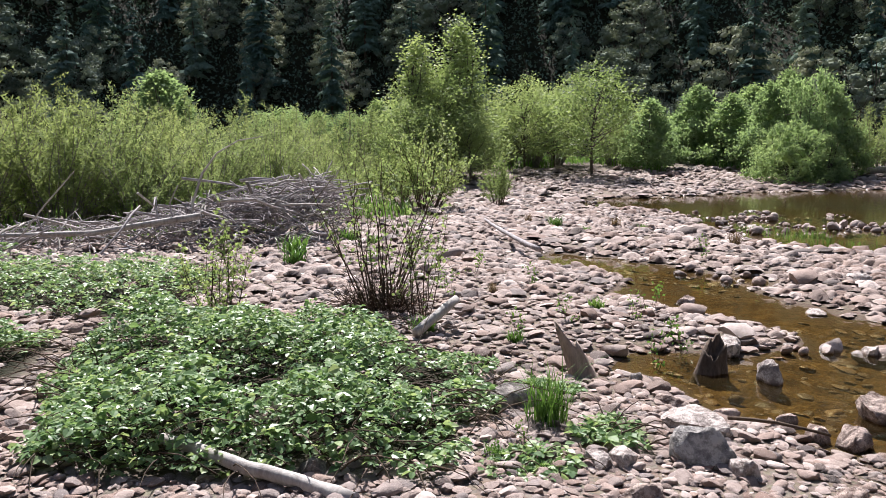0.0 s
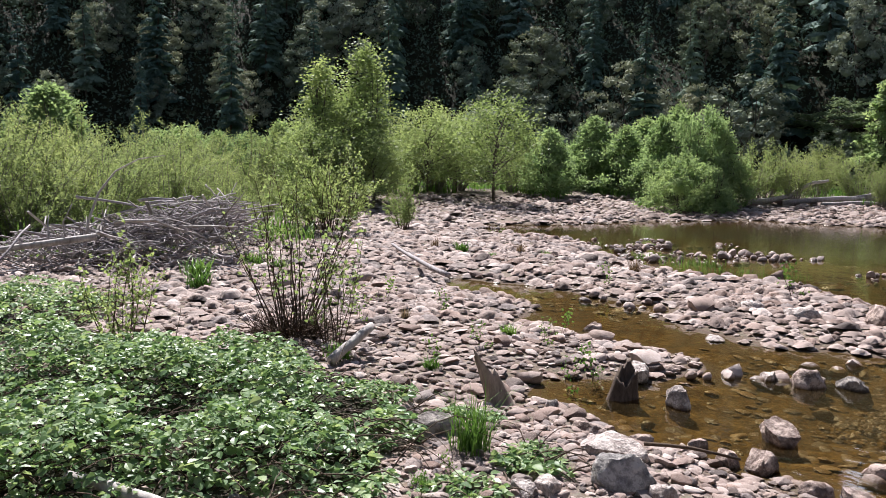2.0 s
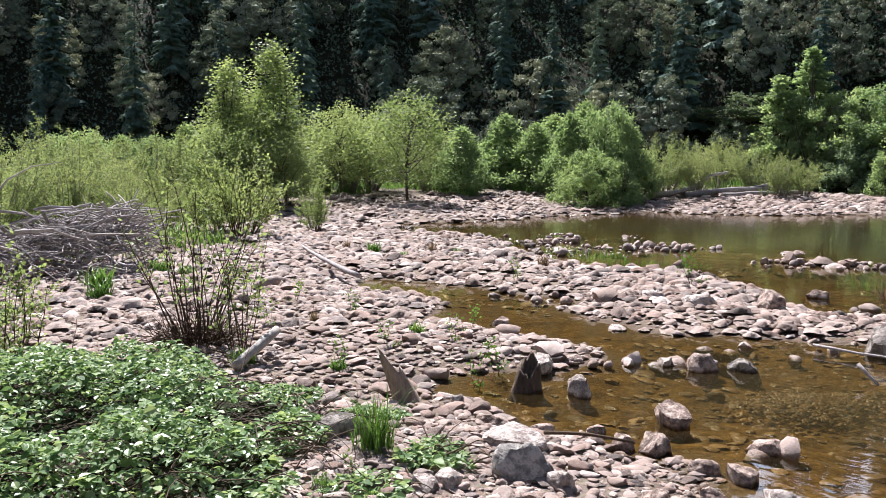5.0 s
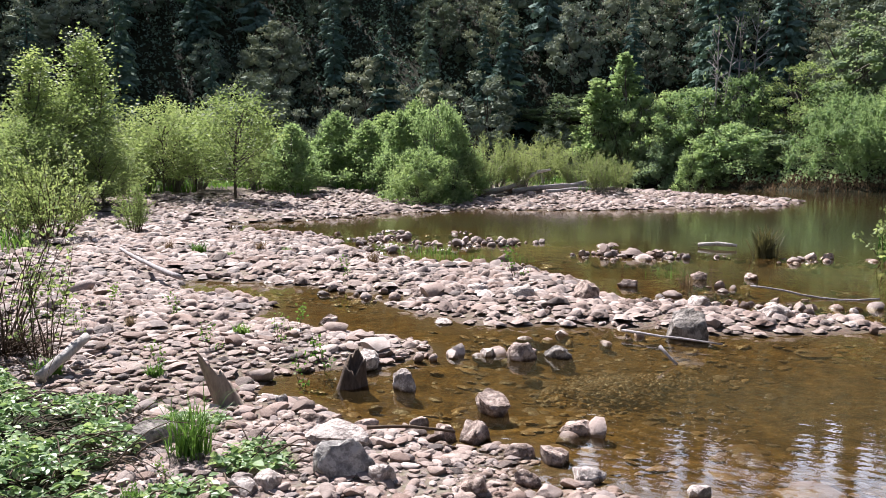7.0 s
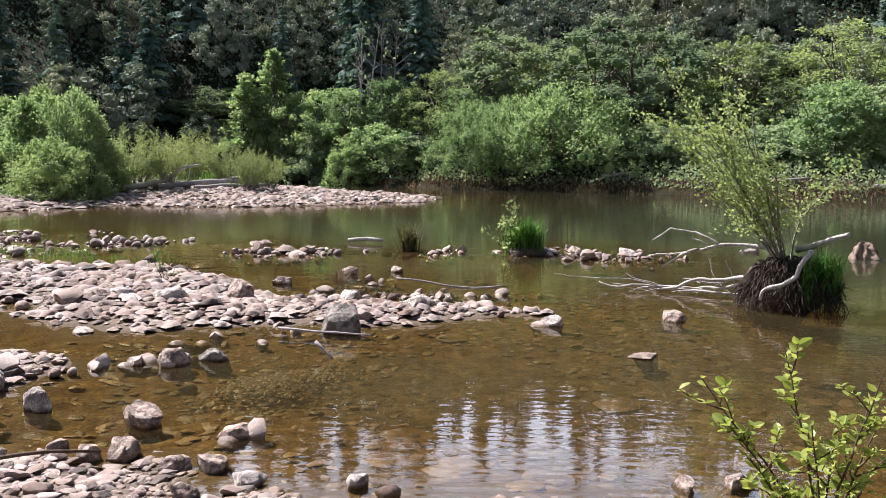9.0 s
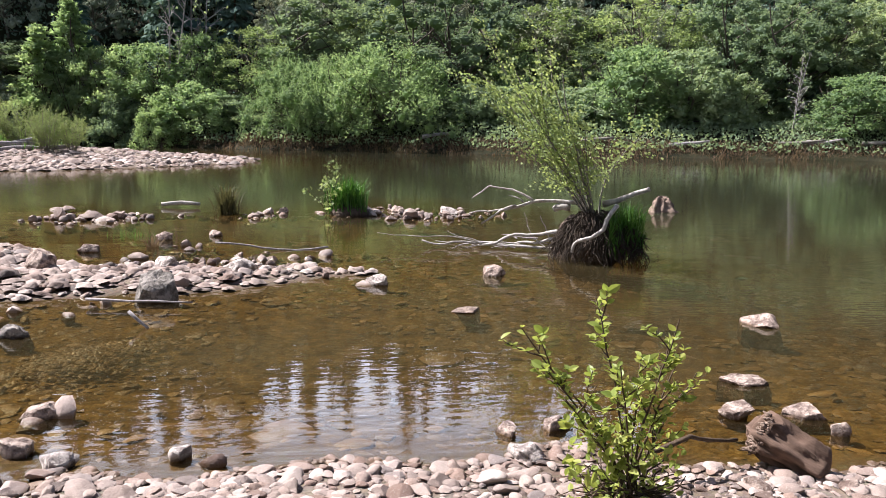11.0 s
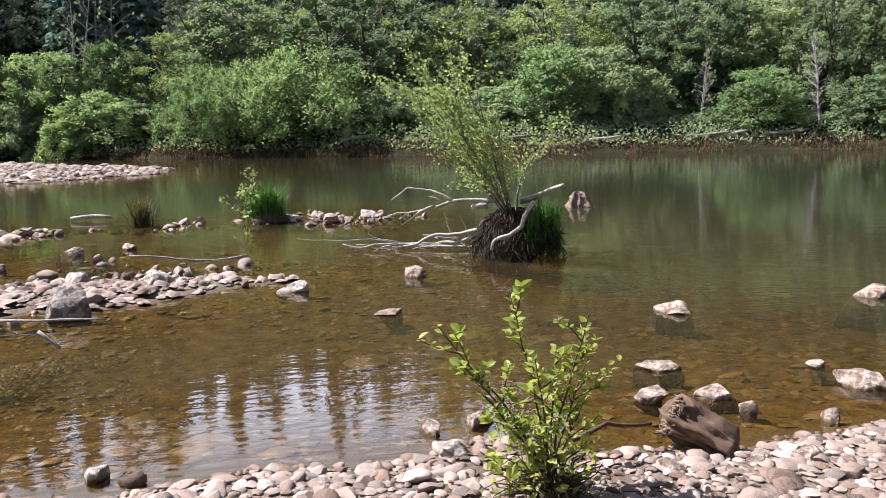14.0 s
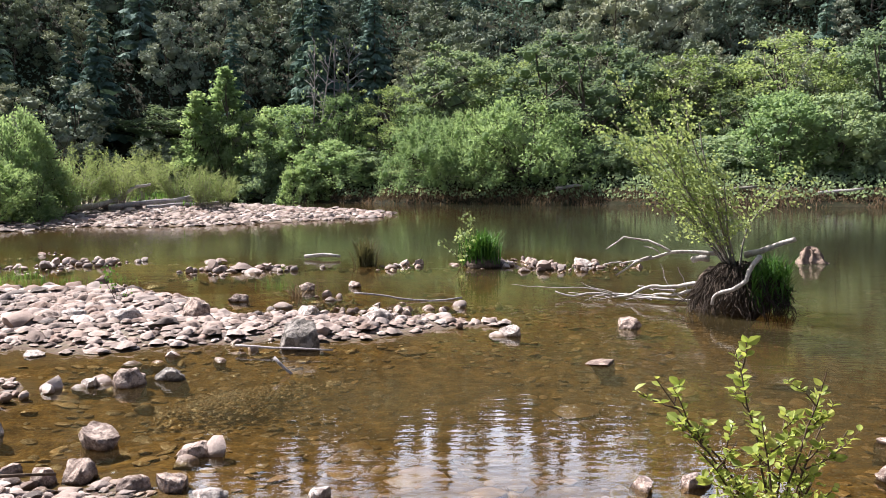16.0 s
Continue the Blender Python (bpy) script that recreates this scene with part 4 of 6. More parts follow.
FIRS = [(plant("fir_tree", *grow_fir(80 + i, 16.0, (7.0, 8.0, 6.2)[i], 0.4, 2600), MAT_BARK, MAT_NEEDLE, "dark green fir tree on the shaded hill", "tree", "firs on the hill"), 16.0) for i in range(3)]
OAKS = [(plant("oak_tree", *grow_crown(90 + i, 9.0, (8.5, 9.5, 7.5)[i], 0.25, 3300, 54, 0.12, "dome", 0.24, 0.62, 0.0, 1, None, 0.5, 0.0, 0.72, -0.05, 0.6, 0.55), MAT_BARK, MAT_LEAF_OAK, "rounded dark olive oak tree on the hill", "tree", "oaks on the hill"), 9.0) for i in range(3)]
FAR_FIRS = [(plant("fir_tree", *grow_fir(86 + i, 16.0, 7.0, 1.0, 300, 60), MAT_BARK, MAT_NEEDLE, "dark green fir tree high on the hill", "tree", "firs high on the hill"), 16.0) for i in range(2)]
r = np.random.default_rng(5)
rows_fir, rows_oak, rows_far = [], [], []
for ring, d in enumerate((0.0, 3.4, 7.2, 11.4, 16.0, 20.0, 26, 34, 48, 64)):
    for yaw in np.arange(-101, 37, math.degrees((6.8 if ring < 6 else 7.2) / (68 + d))):
        y2 = yaw + r.uniform(-1.5, 1.5)
        foot = float(np.interp(y2, [-110, -90, -70, -50, -30, 0, 30], [75, 66, 62, 62, 66, 74, 78]))
        dist = foot + d + r.uniform(-1.6, 1.6)
        share = np.interp(y2, [-90, -45, -30, 10, 40], [0.25, 0.35, 0.45, 0.5, 0.55])
        if ring > 5:
            rows_far.append((y2, dist, r.uniform(10, 16) if abs(y2 + 60) > 12 else r.uniform(6, 12), r.uniform(0.9, 1.2), r.integers(2)))
        elif r.uniform() < share:
            rows_fir.append((y2, dist, r.uniform(9, 16), r.uniform(0.62, 0.85), r.integers(3)))
        else:
            rows_oak.append((y2, dist, r.uniform(4.5, 9), r.uniform(0.75, 1.0), r.integers(3)))
spread_out(FIRS, rows_fir, r)
spread_out(OAKS, rows_oak, r)
spread_out(FAR_FIRS, rows_far, r)

# low scrub that covers the slope between the trees
n = 90000
a, q = np.radians(r.uniform(-103, 38, n)), r.uniform(0, 1, n) ** 0.8 * 34
foot = np.interp(np.degrees(a), [-110, -90, -70, -50, -30, 0, 30], [75, 66, 62, 62, 66, 74, 78]) - 3 + q
x, y = -np.sin(a) * foot, np.cos(a) * foot
at = np.stack([x, y, height(x, y) + r.uniform(0, 1.0, n)], 1)
tagged(piece("hill_scrub", leaves(Shape(), at, r.normal(0, 1, (n, 3)) + [0, 0, 0.5], 0.3, 0.42, r, 0.5, "plain").mesh("hill_scrub", MAT_NEEDLE, False)), "dark low scrub covering the wooded slope", "undergrowth", kind="stuff")

# ---- grass, brambles, shrubs ----


def blades(s, at, h, r, lean=0.5, wide=0.006):
    """Bent grass blades from the points."""
    n = len(at)
    a = r.uniform(0, 2 * np.pi, n)
    out = np.stack([np.cos(a), np.sin(a), 0 * a], 1) * (r.uniform(0.05, 1, n) * lean)[:, None]
    h = (np.broadcast_to(h, n) * r.uniform(0.55, 1.0, n))[:, None]
    side = np.stack([-np.sin(a), np.cos(a), 0 * a], 1) * wide
    up = np.array([0, 0, 1.0])
    p1, p2, p3 = at + (out * 0.22 + up * 0.45) * h, at + (out * 0.6 + up * 0.8) * h, at + (out * 1.1 + up * 0.95) * h
    v = np.stack([at - side, at + side, p1 + side * 0.9, p1 - side * 0.9, p2 + side * 0.6, p2 - side * 0.6, p3], 1)
    b = np.arange(n)[:, None] * 7
    s.put(v.reshape(-1, 3), np.concatenate([b + np.array([[0, 1, 2, 3]]), b + np.array([[3, 2, 4, 5]])]))
    s.f.append(np.concatenate([b + np.array([[5, 4, 6]]), np.full((n, 1), -1) - (s.n - n * 7)], 1) + (s.n - n * 7))
    return s


def tuft(name, seed, h, w, n, material, label, category="grass", lean=0.5, wide=0.006):
    r = np.random.default_rng(seed)
    p = np.concatenate([r.normal(0, w * 0.2, (n, 2)), np.zeros((n, 1))], 1)
    h = h * (0.45 + 0.55 * r.uniform(0, 1, n))
    return tagged(piece(name, blades(Shape(), p, h, r, lean, wide).mesh(name, material, False)), label, category)


def set_down(ob, x, y, turn=0.0, sink=0.02, scale=1.0):
    ob.matrix_basis = Matrix.Translation((x, y, ground_z(x, y) - sink)) @ pose(0, 0, 0, 0, 0, turn) @ Matrix.Scale(scale, 4)
    return ob


def bramble_patch(poly, tall, dense, seed):
    """A mound of three-part leaves on arching canes."""
    r = np.random.default_rng(seed)
    p = np.array(poly)
    lo, hi = p.min(0), p.max(0)
    n = int((hi - lo).prod() * dense * 1.9)
    x, y = r.uniform(lo[0], hi[0], n), r.uniform(lo[1], hi[1], n)
    edge = inside(poly, x, y) + 0.16 * ripple(x, y, 3.2, seed) + 0.08 * ripple(x, y, 9, seed + 1)
    patchy = ripple(x, y, 4.5, seed + 2)
    keep = (edge > 0) & (patchy > -0.5 + r.uniform(-0.25, 0.25, n))
    x, y, edge, patchy = x[keep], y[keep], edge[keep], patchy[keep]
    n = len(x)
    top = tall * np.clip(edge / 0.45, 0.15, 1) ** 0.6 * (0.72 + 0.42 * patchy + 0.22 * ripple(x, y, 11.0, seed + 3))
    z = height(x, y) + top * (1 - 0.75 * r.uniform(0, 1, n) ** 2.2)
    at = np.stack([x, y, z], 1)
    a = r.uniform(0, 2 * np.pi, n)
    size = r.uniform(0.026, 0.052, n)
    green, wood = Shape(), Shape()
    for turn, k in ((0, 1.15), (1.35, 0.95), (-1.35, 0.95)):
        way = np.stack([np.cos(a + turn), np.sin(a + turn), r.uniform(-0.45, 0.2, n)], 1)
        leaves(green, at + way * 0.008, way, size * k, 0.36, r, 0.66, True)
    for _ in range(max(6, int(n / 10))):
        i = r.integers(n)
        q = at[i] * [1, 1, 0] + [0, 0, float(height(x[i:i + 1], y[i:i + 1])[0])]
        b = r.uniform(0, 2 * np.pi)
        tube(wood, shoot(q, (np.cos(b) * 0.6, np.sin(b) * 0.6, 0.75), tall * r.uniform(0.8, 1.9), 5, r, 0.28, 0.1), np.linspace(0.005, 0.002, 6), 4, False)
    return green, wood


for i, (poly, tall, dense) in enumerate(BRAMBLES):
    green, wood = bramble_patch(poly, tall, dense, 100 + 7 * i)
    ob = thing("bramble_patch", "low green bramble patch spreading over the stones", "brambles", "brambles", kind="stuff")
    piece("foliage", green.mesh("foliage", MAT_LEAF_BRAMBLE, False), ob)
    piece("canework", wood.mesh("canework", MAT_TWIG), ob, "thin brown canes")

# the brown many-stemmed shrub on the bar, its leafy neighbours, and a sapling in the brambles
wood, green = grow_bush(201, 1.8, 0.95, 24, 0.042, 420, 0.4, 0.16, 4, 0.007, wide=0.35)
r = np.random.default_rng(202)
for _ in range(430):
    a, q = r.uniform(0, 2 * np.pi), r.uniform(0, 0.24)
    tube(wood, shoot((np.cos(a) * q, np.sin(a) * q, 0), (np.cos(a), np.sin(a), r.uniform(0.1, 2.2)), r.uniform(0.2, 0.5), 4, r, 0.12, 0.3), np.linspace(0.005, 0.002, 5), 3, False)
set_down(plant("twiggy_shrub", wood, green, MAT_TWIG, MAT_LEAF_LIME, "brown twiggy shrub with few leaves on thin stems", "shrub", "", ("branch_frame", "foliage")), -0.6, 7.1)
set_down(plant("thin_sapling", *grow_bush(203, 1.3, 0.5, 10, 0.042, 300, 0.25, 0.2, 4, 0.006, wide=0.35), MAT_TWIG, MAT_LEAF_LIME, "thin leafy willow shoots among the stones", "shrub", "", ("branch_frame", "foliage")), -0.22, 6.9)
set_down(plant("thin_sapling", *grow_bush(204, 1.25, 0.6, 12, 0.036, 900, 0.1, 0.2, 6, 0.006, wide=0.36), MAT_TWIG, MAT_LEAF_LIME, "leafy green sapling rising out of the brambles", "shrub", "", ("branch_frame", "foliage")), -1.9, 6.7)

# the fresh green shrub at the water's edge: a few arching stems over a thick leafy foot
r = np.random.default_rng(213)
wood, green = Shape(), Shape()
for out, tall, back in ((-0.17, 0.88, 0.05), (0.14, 0.82, -0.1), (-0.46, 0.70, 0.1), (0.27, 0.56, 0.12), (-0.30, 0.50, -0.15), (-0.07, 0.66, -0.2), (0.05, 0.6, 0.22), (-0.38, 0.6, -0.02), (0.2, 0.68, 0.05)):
    t = np.linspace(0, 1, 8)[:, None]
    line = np.array([0, 0, 0.02]) + np.array([out, back, 0]) * t**1.35 + np.array([0, 0, tall]) * t**0.9 + r.normal(0, 0.008, (8, 3)) * t
    tube(wood, line, np.linspace(0.0065, 0.0025, 8), 5, False)
    shoots = [(line, 0.35, 24)]
    for q in r.uniform(0.35, 0.9, 5):
        p, d = on_line(line, np.array([q]))
        tw = shoot(p[0], unit(d[0]) * 0.8 + unit(r.normal(0, 1, 3) * [1, 1, 0.3]) * 0.8, r.uniform(0.08, 0.2), 4, r, -0.04, 0.12)
        tube(wood, tw, np.linspace(0.004, 0.0015, 5), 4, False)
        shoots.append((tw, 0.3, 10))
    for pts, first, n in shoots:
        p, d = on_line(pts, np.sort(r.uniform(first, 1.0, n)))
        a = np.arange(n) * 2.4 + r.uniform(0, 6)
        way = unit(d) * 0.55 + np.stack([np.cos(a), np.sin(a), 0 * a + 0.15], 1)
        leaves(green, p, way, r.uniform(0.03, 0.052, n), 0.3, r, 0.6, True)
n = 430
p = np.clip(r.normal(0, 1, (n, 3)), -1.7, 1.7) * [0.12, 0.11, 0.12] + [-0.04, 0.0, 0.2]
p[:, 2] = np.abs(p[:, 2] - 0.04) + 0.04
leaves(green, p, r.normal(0, 1, (n, 3)) + [0, 0, 0.1], r.uniform(0.026, 0.052, n), 0.32, r, 0.5, True)
for _ in range(150):
    a = r.uniform(0, 2 * np.pi)
    tube(wood, shoot((np.cos(a) * 0.06, np.sin(a) * 0.06, r.uniform(0.0, 0.12)), (np.cos(a), np.sin(a), r.uniform(-0.6, 1.4)), r.uniform(0.1, 0.3), 4, r, 0.15, 0.35), np.linspace(0.005, 0.002, 5), 4, False)
set_down(plant("leafy_shrub", wood, green, MAT_TWIG, MAT_LEAF_PLANT, "fresh lime-green shrub rooted in the stones at the water's edge", "shrub", "", ("branch_frame", "foliage")), 3.24, 0.91, -67)

r = np.random.default_rng(220)
grass_big = set_down(tuft("grass_tuft", 221, 0.46, 0.22, 190, MAT_GRASS, "tall green grass tuft among the stones", lean=0.8, wide=0.0035), 0.52, 4.25)
small = tuft("grass_tuft", 222, 0.17, 0.16, 130, MAT_GRASS, "small bright green grass tuft on the stones", lean=1.0, wide=0.005)
set_down(small, 1.36, 7.5)
for x, y, k in ((0.5, 6.15, 0.9), (-2.05, 10.9, 2.2), (-1.5, 12.3, 2.0), (-1.1, 12.0, 1.4), (1.95, 14.8, 1.7), (2.3, 13.6, 0.9), (3.3, 13.9, 0.9), (0.2, 3.75, 0.6), (0.42, 3.6, 0.5), (-0.2, 6.35, 1.2), (-1.9, 10.1, 1.8)):
    copy_thing(small, Matrix.Translation((x, y, ground_z(x, y) - 0.02)) @ pose(0, 0, 0, 0, 0, r.uniform(0, 360)) @ Matrix.Scale(k, 4))
reed = tuft("reeds", 226, 0.30, 0.9, 60, MAT_GRASS, "thin green reeds standing in the shallow water", lean=0.35, wide=0.004)
reed.matrix_basis = pose(5.95, 12.9, -0.06)
for x, y, k in ((5.7, 13.6, 1.0), (6.3, 12.6, 0.9), (6.2, 14.0, 1.1), (5.6, 14.9, 1.0), (6.9, 12.2, 0.8), (7.9, 9.5, 0.9)):
    copy_thing(reed, pose(x, y, -0.06, 0, 0, r.uniform(0, 360)) @ Matrix.Scale(k, 4))
dry = tuft("dry_grass_tuft", 223, 0.36, 0.16, 90, MAT_GRASS_DRY, "dry brown grass tuft on the gravel", lean=1.0, wide=0.006)
set_down(dry, 4.2, 11.95)
for x, y, k in ((2.9, 14.2, 0.9), (0.45, 8.2, 0.5), (1.5, 15.0, 0.9), (7.4, 8.5, 1.1)):
    copy_thing(dry, Matrix.Translation((x, y, ground_z(x, y) - 0.02)) @ pose(0, 0, 0, 0, 0, r.uniform(0, 360)) @ Matrix.Scale(k, 4))
weed = plant("weed", *grow_bush(231, 0.34, 0.22, 4, 0.03, 46, 0.15, 0.2, 3, 0.003, wide=0.35), MAT_TWIG, MAT_GRASS, "thin green weed growing between the stones", "weed", "weeds on the bar", ("branch_frame", "foliage"))
set_down(weed, 1.9, 7.6)
for x, y, k in ((1.5, 5.85, 1.0), (1.75, 6.1, 1.1), (0.55, 6.3, 0.9), (0.0, 7.9, 1.0), (0.9, 8.6, 1.0), (1.0, 6.9, 0.9), (0.2, 3.6, 0.5), (0.36, 3.9, 0.5), (5.4, 9.6, 1.6), (0.3, 9.2, 1.0), (1.6, 7.0, 0.9), (3.4, 10.8, 1.2), (-0.8, 9.2, 1.1)):
    copy_thing(weed, Matrix.Translation((x, y, ground_z(x, y) - 0.02)) @ pose(0, 0, 0, 0, 0, r.uniform(0, 360)) @ Matrix.Scale(k, 4))

# ---- driftwood ----


def log_mesh(name, pts, radii, material, sides=9, rough=0.12, seed=0):
    return tube(Shape(), pts, radii, sides, True, rough, np.random.default_rng(seed)).mesh(name, material)


def ridge(x):
    """Height of the driftwood heap along its length, and the line of its crest."""
    return np.interp(x, [-7.4, -6.4, -5, -3.8, -2.7, -2.1, -1.6, -1.3], [0.12, 0.26, 0.4, 0.55, 0.85, 1.05, 0.85, 0.2]), 11.7 + (x + 6.5) * 0.37


heap = thing("driftwood_heap", "grey heap of tangled driftwood sticks at the bushes", "driftwood")
r = np.random.default_rng(301)
STICKS = [tube(Shape(), bend((-0.5, 0, 0), (0.5, 0, 0), 0.09, 7, r), np.linspace(0.022, 0.011, 7) * r.uniform(0.9, 1.1, 7), 6, True, 0.15, r).mesh("stick", MAT_DRIFT if i < 4 else MAT_DRIFT_PALE if i < 8 else MAT_BARK_GREY) for i in range(10)]
def heap_pose(i, long, thick):
    x = r.uniform(-7.0, -1.7) if i % 2 else r.uniform(-4.2, -1.7)
    x = min(x, -1.35 - 0.42 * long)
    top, yr = ridge(x)
    off = np.clip(r.normal(0, 0.7), -1.45, 1.5)
    z = ground_z(x, yr + off) + top * max(0.05, 1 - (abs(off) / 1.7) ** 1.6) * np.sqrt(r.uniform(0.02, 1.0))
    return pose(x, yr + off, z, r.uniform(0, 360), -r.normal(4, 20), r.uniform(-70, 110)) @ Matrix.Diagonal((long, thick, thick, 1))


for i in range(298):
    long, thick = (r.uniform(0.4, 1.3), r.uniform(0.4, 1.1)) if i % 7 else (r.uniform(1.4, 2.6), r.uniform(0.7, 1.25))
    piece("stick", STICKS[r.integers(10)], heap, "", heap_pose(i, long, thick))
fill = Shape()
for i in range(1100):
    m = np.array(heap_pose(i, r.uniform(0.2, 0.8), 1.0))
    a, c = m[:3, 0], m[:3, 3]
    tube(fill, bend(c - a / 2, c + a / 2, 0.08, 4, r), np.linspace(0.011, 0.005, 4) * r.uniform(0.6, 1.3), 4, False)
tagged(piece("twig_litter", fill.mesh("twig_litter", MAT_DRIFT), heap, "small grey twigs filling the heap"), kind="stuff")
pale = log_mesh("pale_log", bend((-6.7, 11.1, 0.42), (-3.5, 11.6, 0.62), 0.03, 8, r), np.linspace(0.022, 0.05, 8), MAT_DRIFT_PALE, seed=3)
piece("pale_log", pale, heap, "long bleached pole lying on the heap")
arch = np.array([(-3.75, 11.9, 0.35), (-3.72, 12.0, 0.8), (-3.6, 12.1, 1.2), (-3.4, 12.2, 1.5), (-3.1, 12.3, 1.68), (-2.75, 12.4, 1.74)])
piece("arched_branch", log_mesh("arched_branch", arch, np.linspace(0.024, 0.006, 6), MAT_DRIFT_PALE, 6), heap, "bare grey branch arching over the heap")
for i, (x, y, h) in enumerate(((-3.9, 11.7, 0.7), (-4.2, 11.8, 0.5), (-2.9, 12.6, 0.5), (-4.0, 12.0, 0.6))):
    piece("upright_branch", log_mesh("upright_branch", shoot((x, y, 0.4), (r.uniform(-0.5, 0.5), 0, 1), h, 5, r, 0, 0.25), np.linspace(0.022, 0.006, 6), MAT_DRIFT, 5), heap)


def lone_log(name, pts, r0, r1, material, label, seed, n=9, sag=0.03, sides=10):
    rr = np.random.default_rng(seed)
    line = np.concatenate([bend(a, b, sag, n, rr)[(0 if i == 0 else 1):] for i, (a, b) in enumerate(zip(pts[:-1], pts[1:]))])
    rad = np.linspace(r0, r1, len(line)) * rr.uniform(0.92, 1.08, len(line))
    return tagged(piece(name, log_mesh(name, line, rad, material, sides, 0.1, seed)), label, "log")


lone_log("bleached_log", [(-1.36, 3.72, 0.24), (-0.89, 3.47, 0.19), (-0.40, 3.22, 0.15)], 0.026, 0.036, MAT_DRIFT_PALE, "bleached grey log lying half under the brambles", 311, 7)
lone_log("broken_log", [(-0.26, 6.15, 0.16), (0.06, 6.5, 0.36)], 0.042, 0.036, MAT_DRIFT_PALE, "short grey broken log leaning by the shrub", 312, 7, 0.02)
lone_log("drift_branch", [(0.62, 13.6, 0.36), (0.80, 12.6, 0.3), (1.22, 10.85, 0.2)], 0.024, 0.036, MAT_DRIFT, "grey drift branch lying on the stones", 313)
lone_log("stick", [(4.65, 6.2, 0.06), (5.08, 5.35, 0.05)], 0.012, 0.008, MAT_DRIFT, "thin stick lying across the shallows", 314, 6)
lone_log("stick", [(4.32, 5.25, 0.13), (4.38, 5.1, 0.0)], 0.014, 0.01, MAT_DRIFT, "thin stick standing in the shallows", 315, 4)
lone_log("stick", [(1.34, 5.16, 0.07), (1.47, 4.7, 0.06)], 0.008, 0.006, MAT_TWIG, "thin brown stick at the water's edge", 316, 5)
lone_log("stick", [(1.5, 4.33, 0.11), (1.95, 4.1, 0.09)], 0.012, 0.007, MAT_TWIG, "thin brown stick lying on the stones", 317, 5)
lone_log("stick", [(3.5, 0.95, 0.17), (3.72, 0.78, 0.22), (3.98, 0.62, 0.15)], 0.013, 0.009, MAT_TWIG, "bent brown root lying on the stones", 318, 6)
lone_log("stick", [(7.5, 7.5, 0.12), (7.9, 7.1, 0.04), (8.5, 6.5, 0.03)], 0.012, 0.014, MAT_DRIFT, "grey stick half sunk in the water", 319, 5)
lone_log("drift_branch", [(11.0, 12.4, 0.05), (11.4, 11.8, 0.06)], 0.04, 0.03, MAT_DRIFT_PALE, "bleached piece of driftwood on the shoal", 320, 5)
lone_log("snag_log", [(15.9, 31.5, 0.5), (17.6, 31.2, 0.8), (18.5, 31.0, 1.35), (19.0, 30.9, 1.42)], 0.12, 0.05, MAT_DRIFT_PALE, "bleached snag with an upturned end on the gravel", 321, 5)
for i, (a, b) in enumerate((((17.2, 31.0, 0.5), (21.3, 30.3, 0.7)), ((18.6, 30.6, 0.45), (21.6, 29.6, 0.6)), ((19.2, 31.2, 0.5), (21.0, 30.3, 1.0)), ((11.5, 36.5, 0.75), (14.5, 36.0, 0.75)))):
    lone_log("drift_log", [a, b], 0.13, 0.07, MAT_DRIFT, "grey drift log lying on the far gravel bar", 330 + i, 7)
for i, (yaw, d, long) in enumerate(((-83.8, 51.4, 2.6), (-85.2, 51.8, 2.0), (-71, 48.4, 1.8), (-77, 49.0, 2.2), (-88.6, 52.2, 2.4), (-60, 50.6, 1.8))):
    x, y = polar(yaw, d)
    tx, ty = polar(yaw - 90, long / 2)
    z = max(0.25, ground_z(x, y) + 0.15)
    lone_log("fallen_log", [(x - tx, y - ty, z), (x + tx, y + ty, z + 0.25)], 0.13, 0.06, MAT_DRIFT if i % 2 else MAT_BARK_GREY, "fallen grey log along the far bank", 340 + i, 7)

# ---- stumps ----


def stump(name, label, seed, r0, h, material, lean=(0.0, 0.0), jag=0.3, flat=1.0, turn=0.0):
    """A broken stump: flared foot, ribbed sides, jagged hollow top."""
    r = np.random.default_rng(seed)
    n, k = 22, 9
    a = np.arange(n) * 2 * np.pi / n
    rib = 1 + 0.10 * np.sin(5 * a + r.uniform(0, 6)) + 0.07 * np.sin(9 * a + r.uniform(0, 6)) + r.uniform(-0.04, 0.04, n)
    teeth = 1 - jag * (0.5 + 0.5 * np.sin(a + 0.8)) ** 0.8 - jag * r.uniform(0, 0.5, n)
    rows = []
    for t in np.linspace(0, 1, k):
        rad = r0 * (1.25 - 0.5 * t + 0.2 * (1 - t) ** 4) * rib
        z = t * h * teeth
        rows.append(np.stack([rad * np.cos(a) + lean[0] * z, rad * np.sin(a) * flat + lean[1] * z, z - 0.06 * (1 - t)], 1))
    rows.append(rows[-1] * [0.72, 0.72, 0.93] + np.array([lean[0], lean[1], 0]) * h * 0.2)
    rows.append(rows[-1] * [0.35, 0.35, 0.62] + np.array([lean[0], lean[1], 0]) * h * 0.25)
    v = np.array(rows)
    m = len(v)
    i, j = np.meshgrid(np.arange(m - 1), np.arange(n), indexing="ij")
    f = np.stack([i * n + j, i * n + (j + 1) % n, (i + 1) * n + (j + 1) % n, (i + 1) * n + j], -1).reshape(-1, 4)
    s = Shape().put(np.concatenate([v.reshape(-1, 3), v[-1].mean(0, keepdims=True)]), f)
    j = np.arange(n)
    s.f.append(np.stack([(m - 1) * n + j, (m - 1) * n + (j + 1) % n, 0 * j + m * n, 0 * j - 1], 1))
    return tagged(piece(name, s.mesh(name, material)), label, "stump")


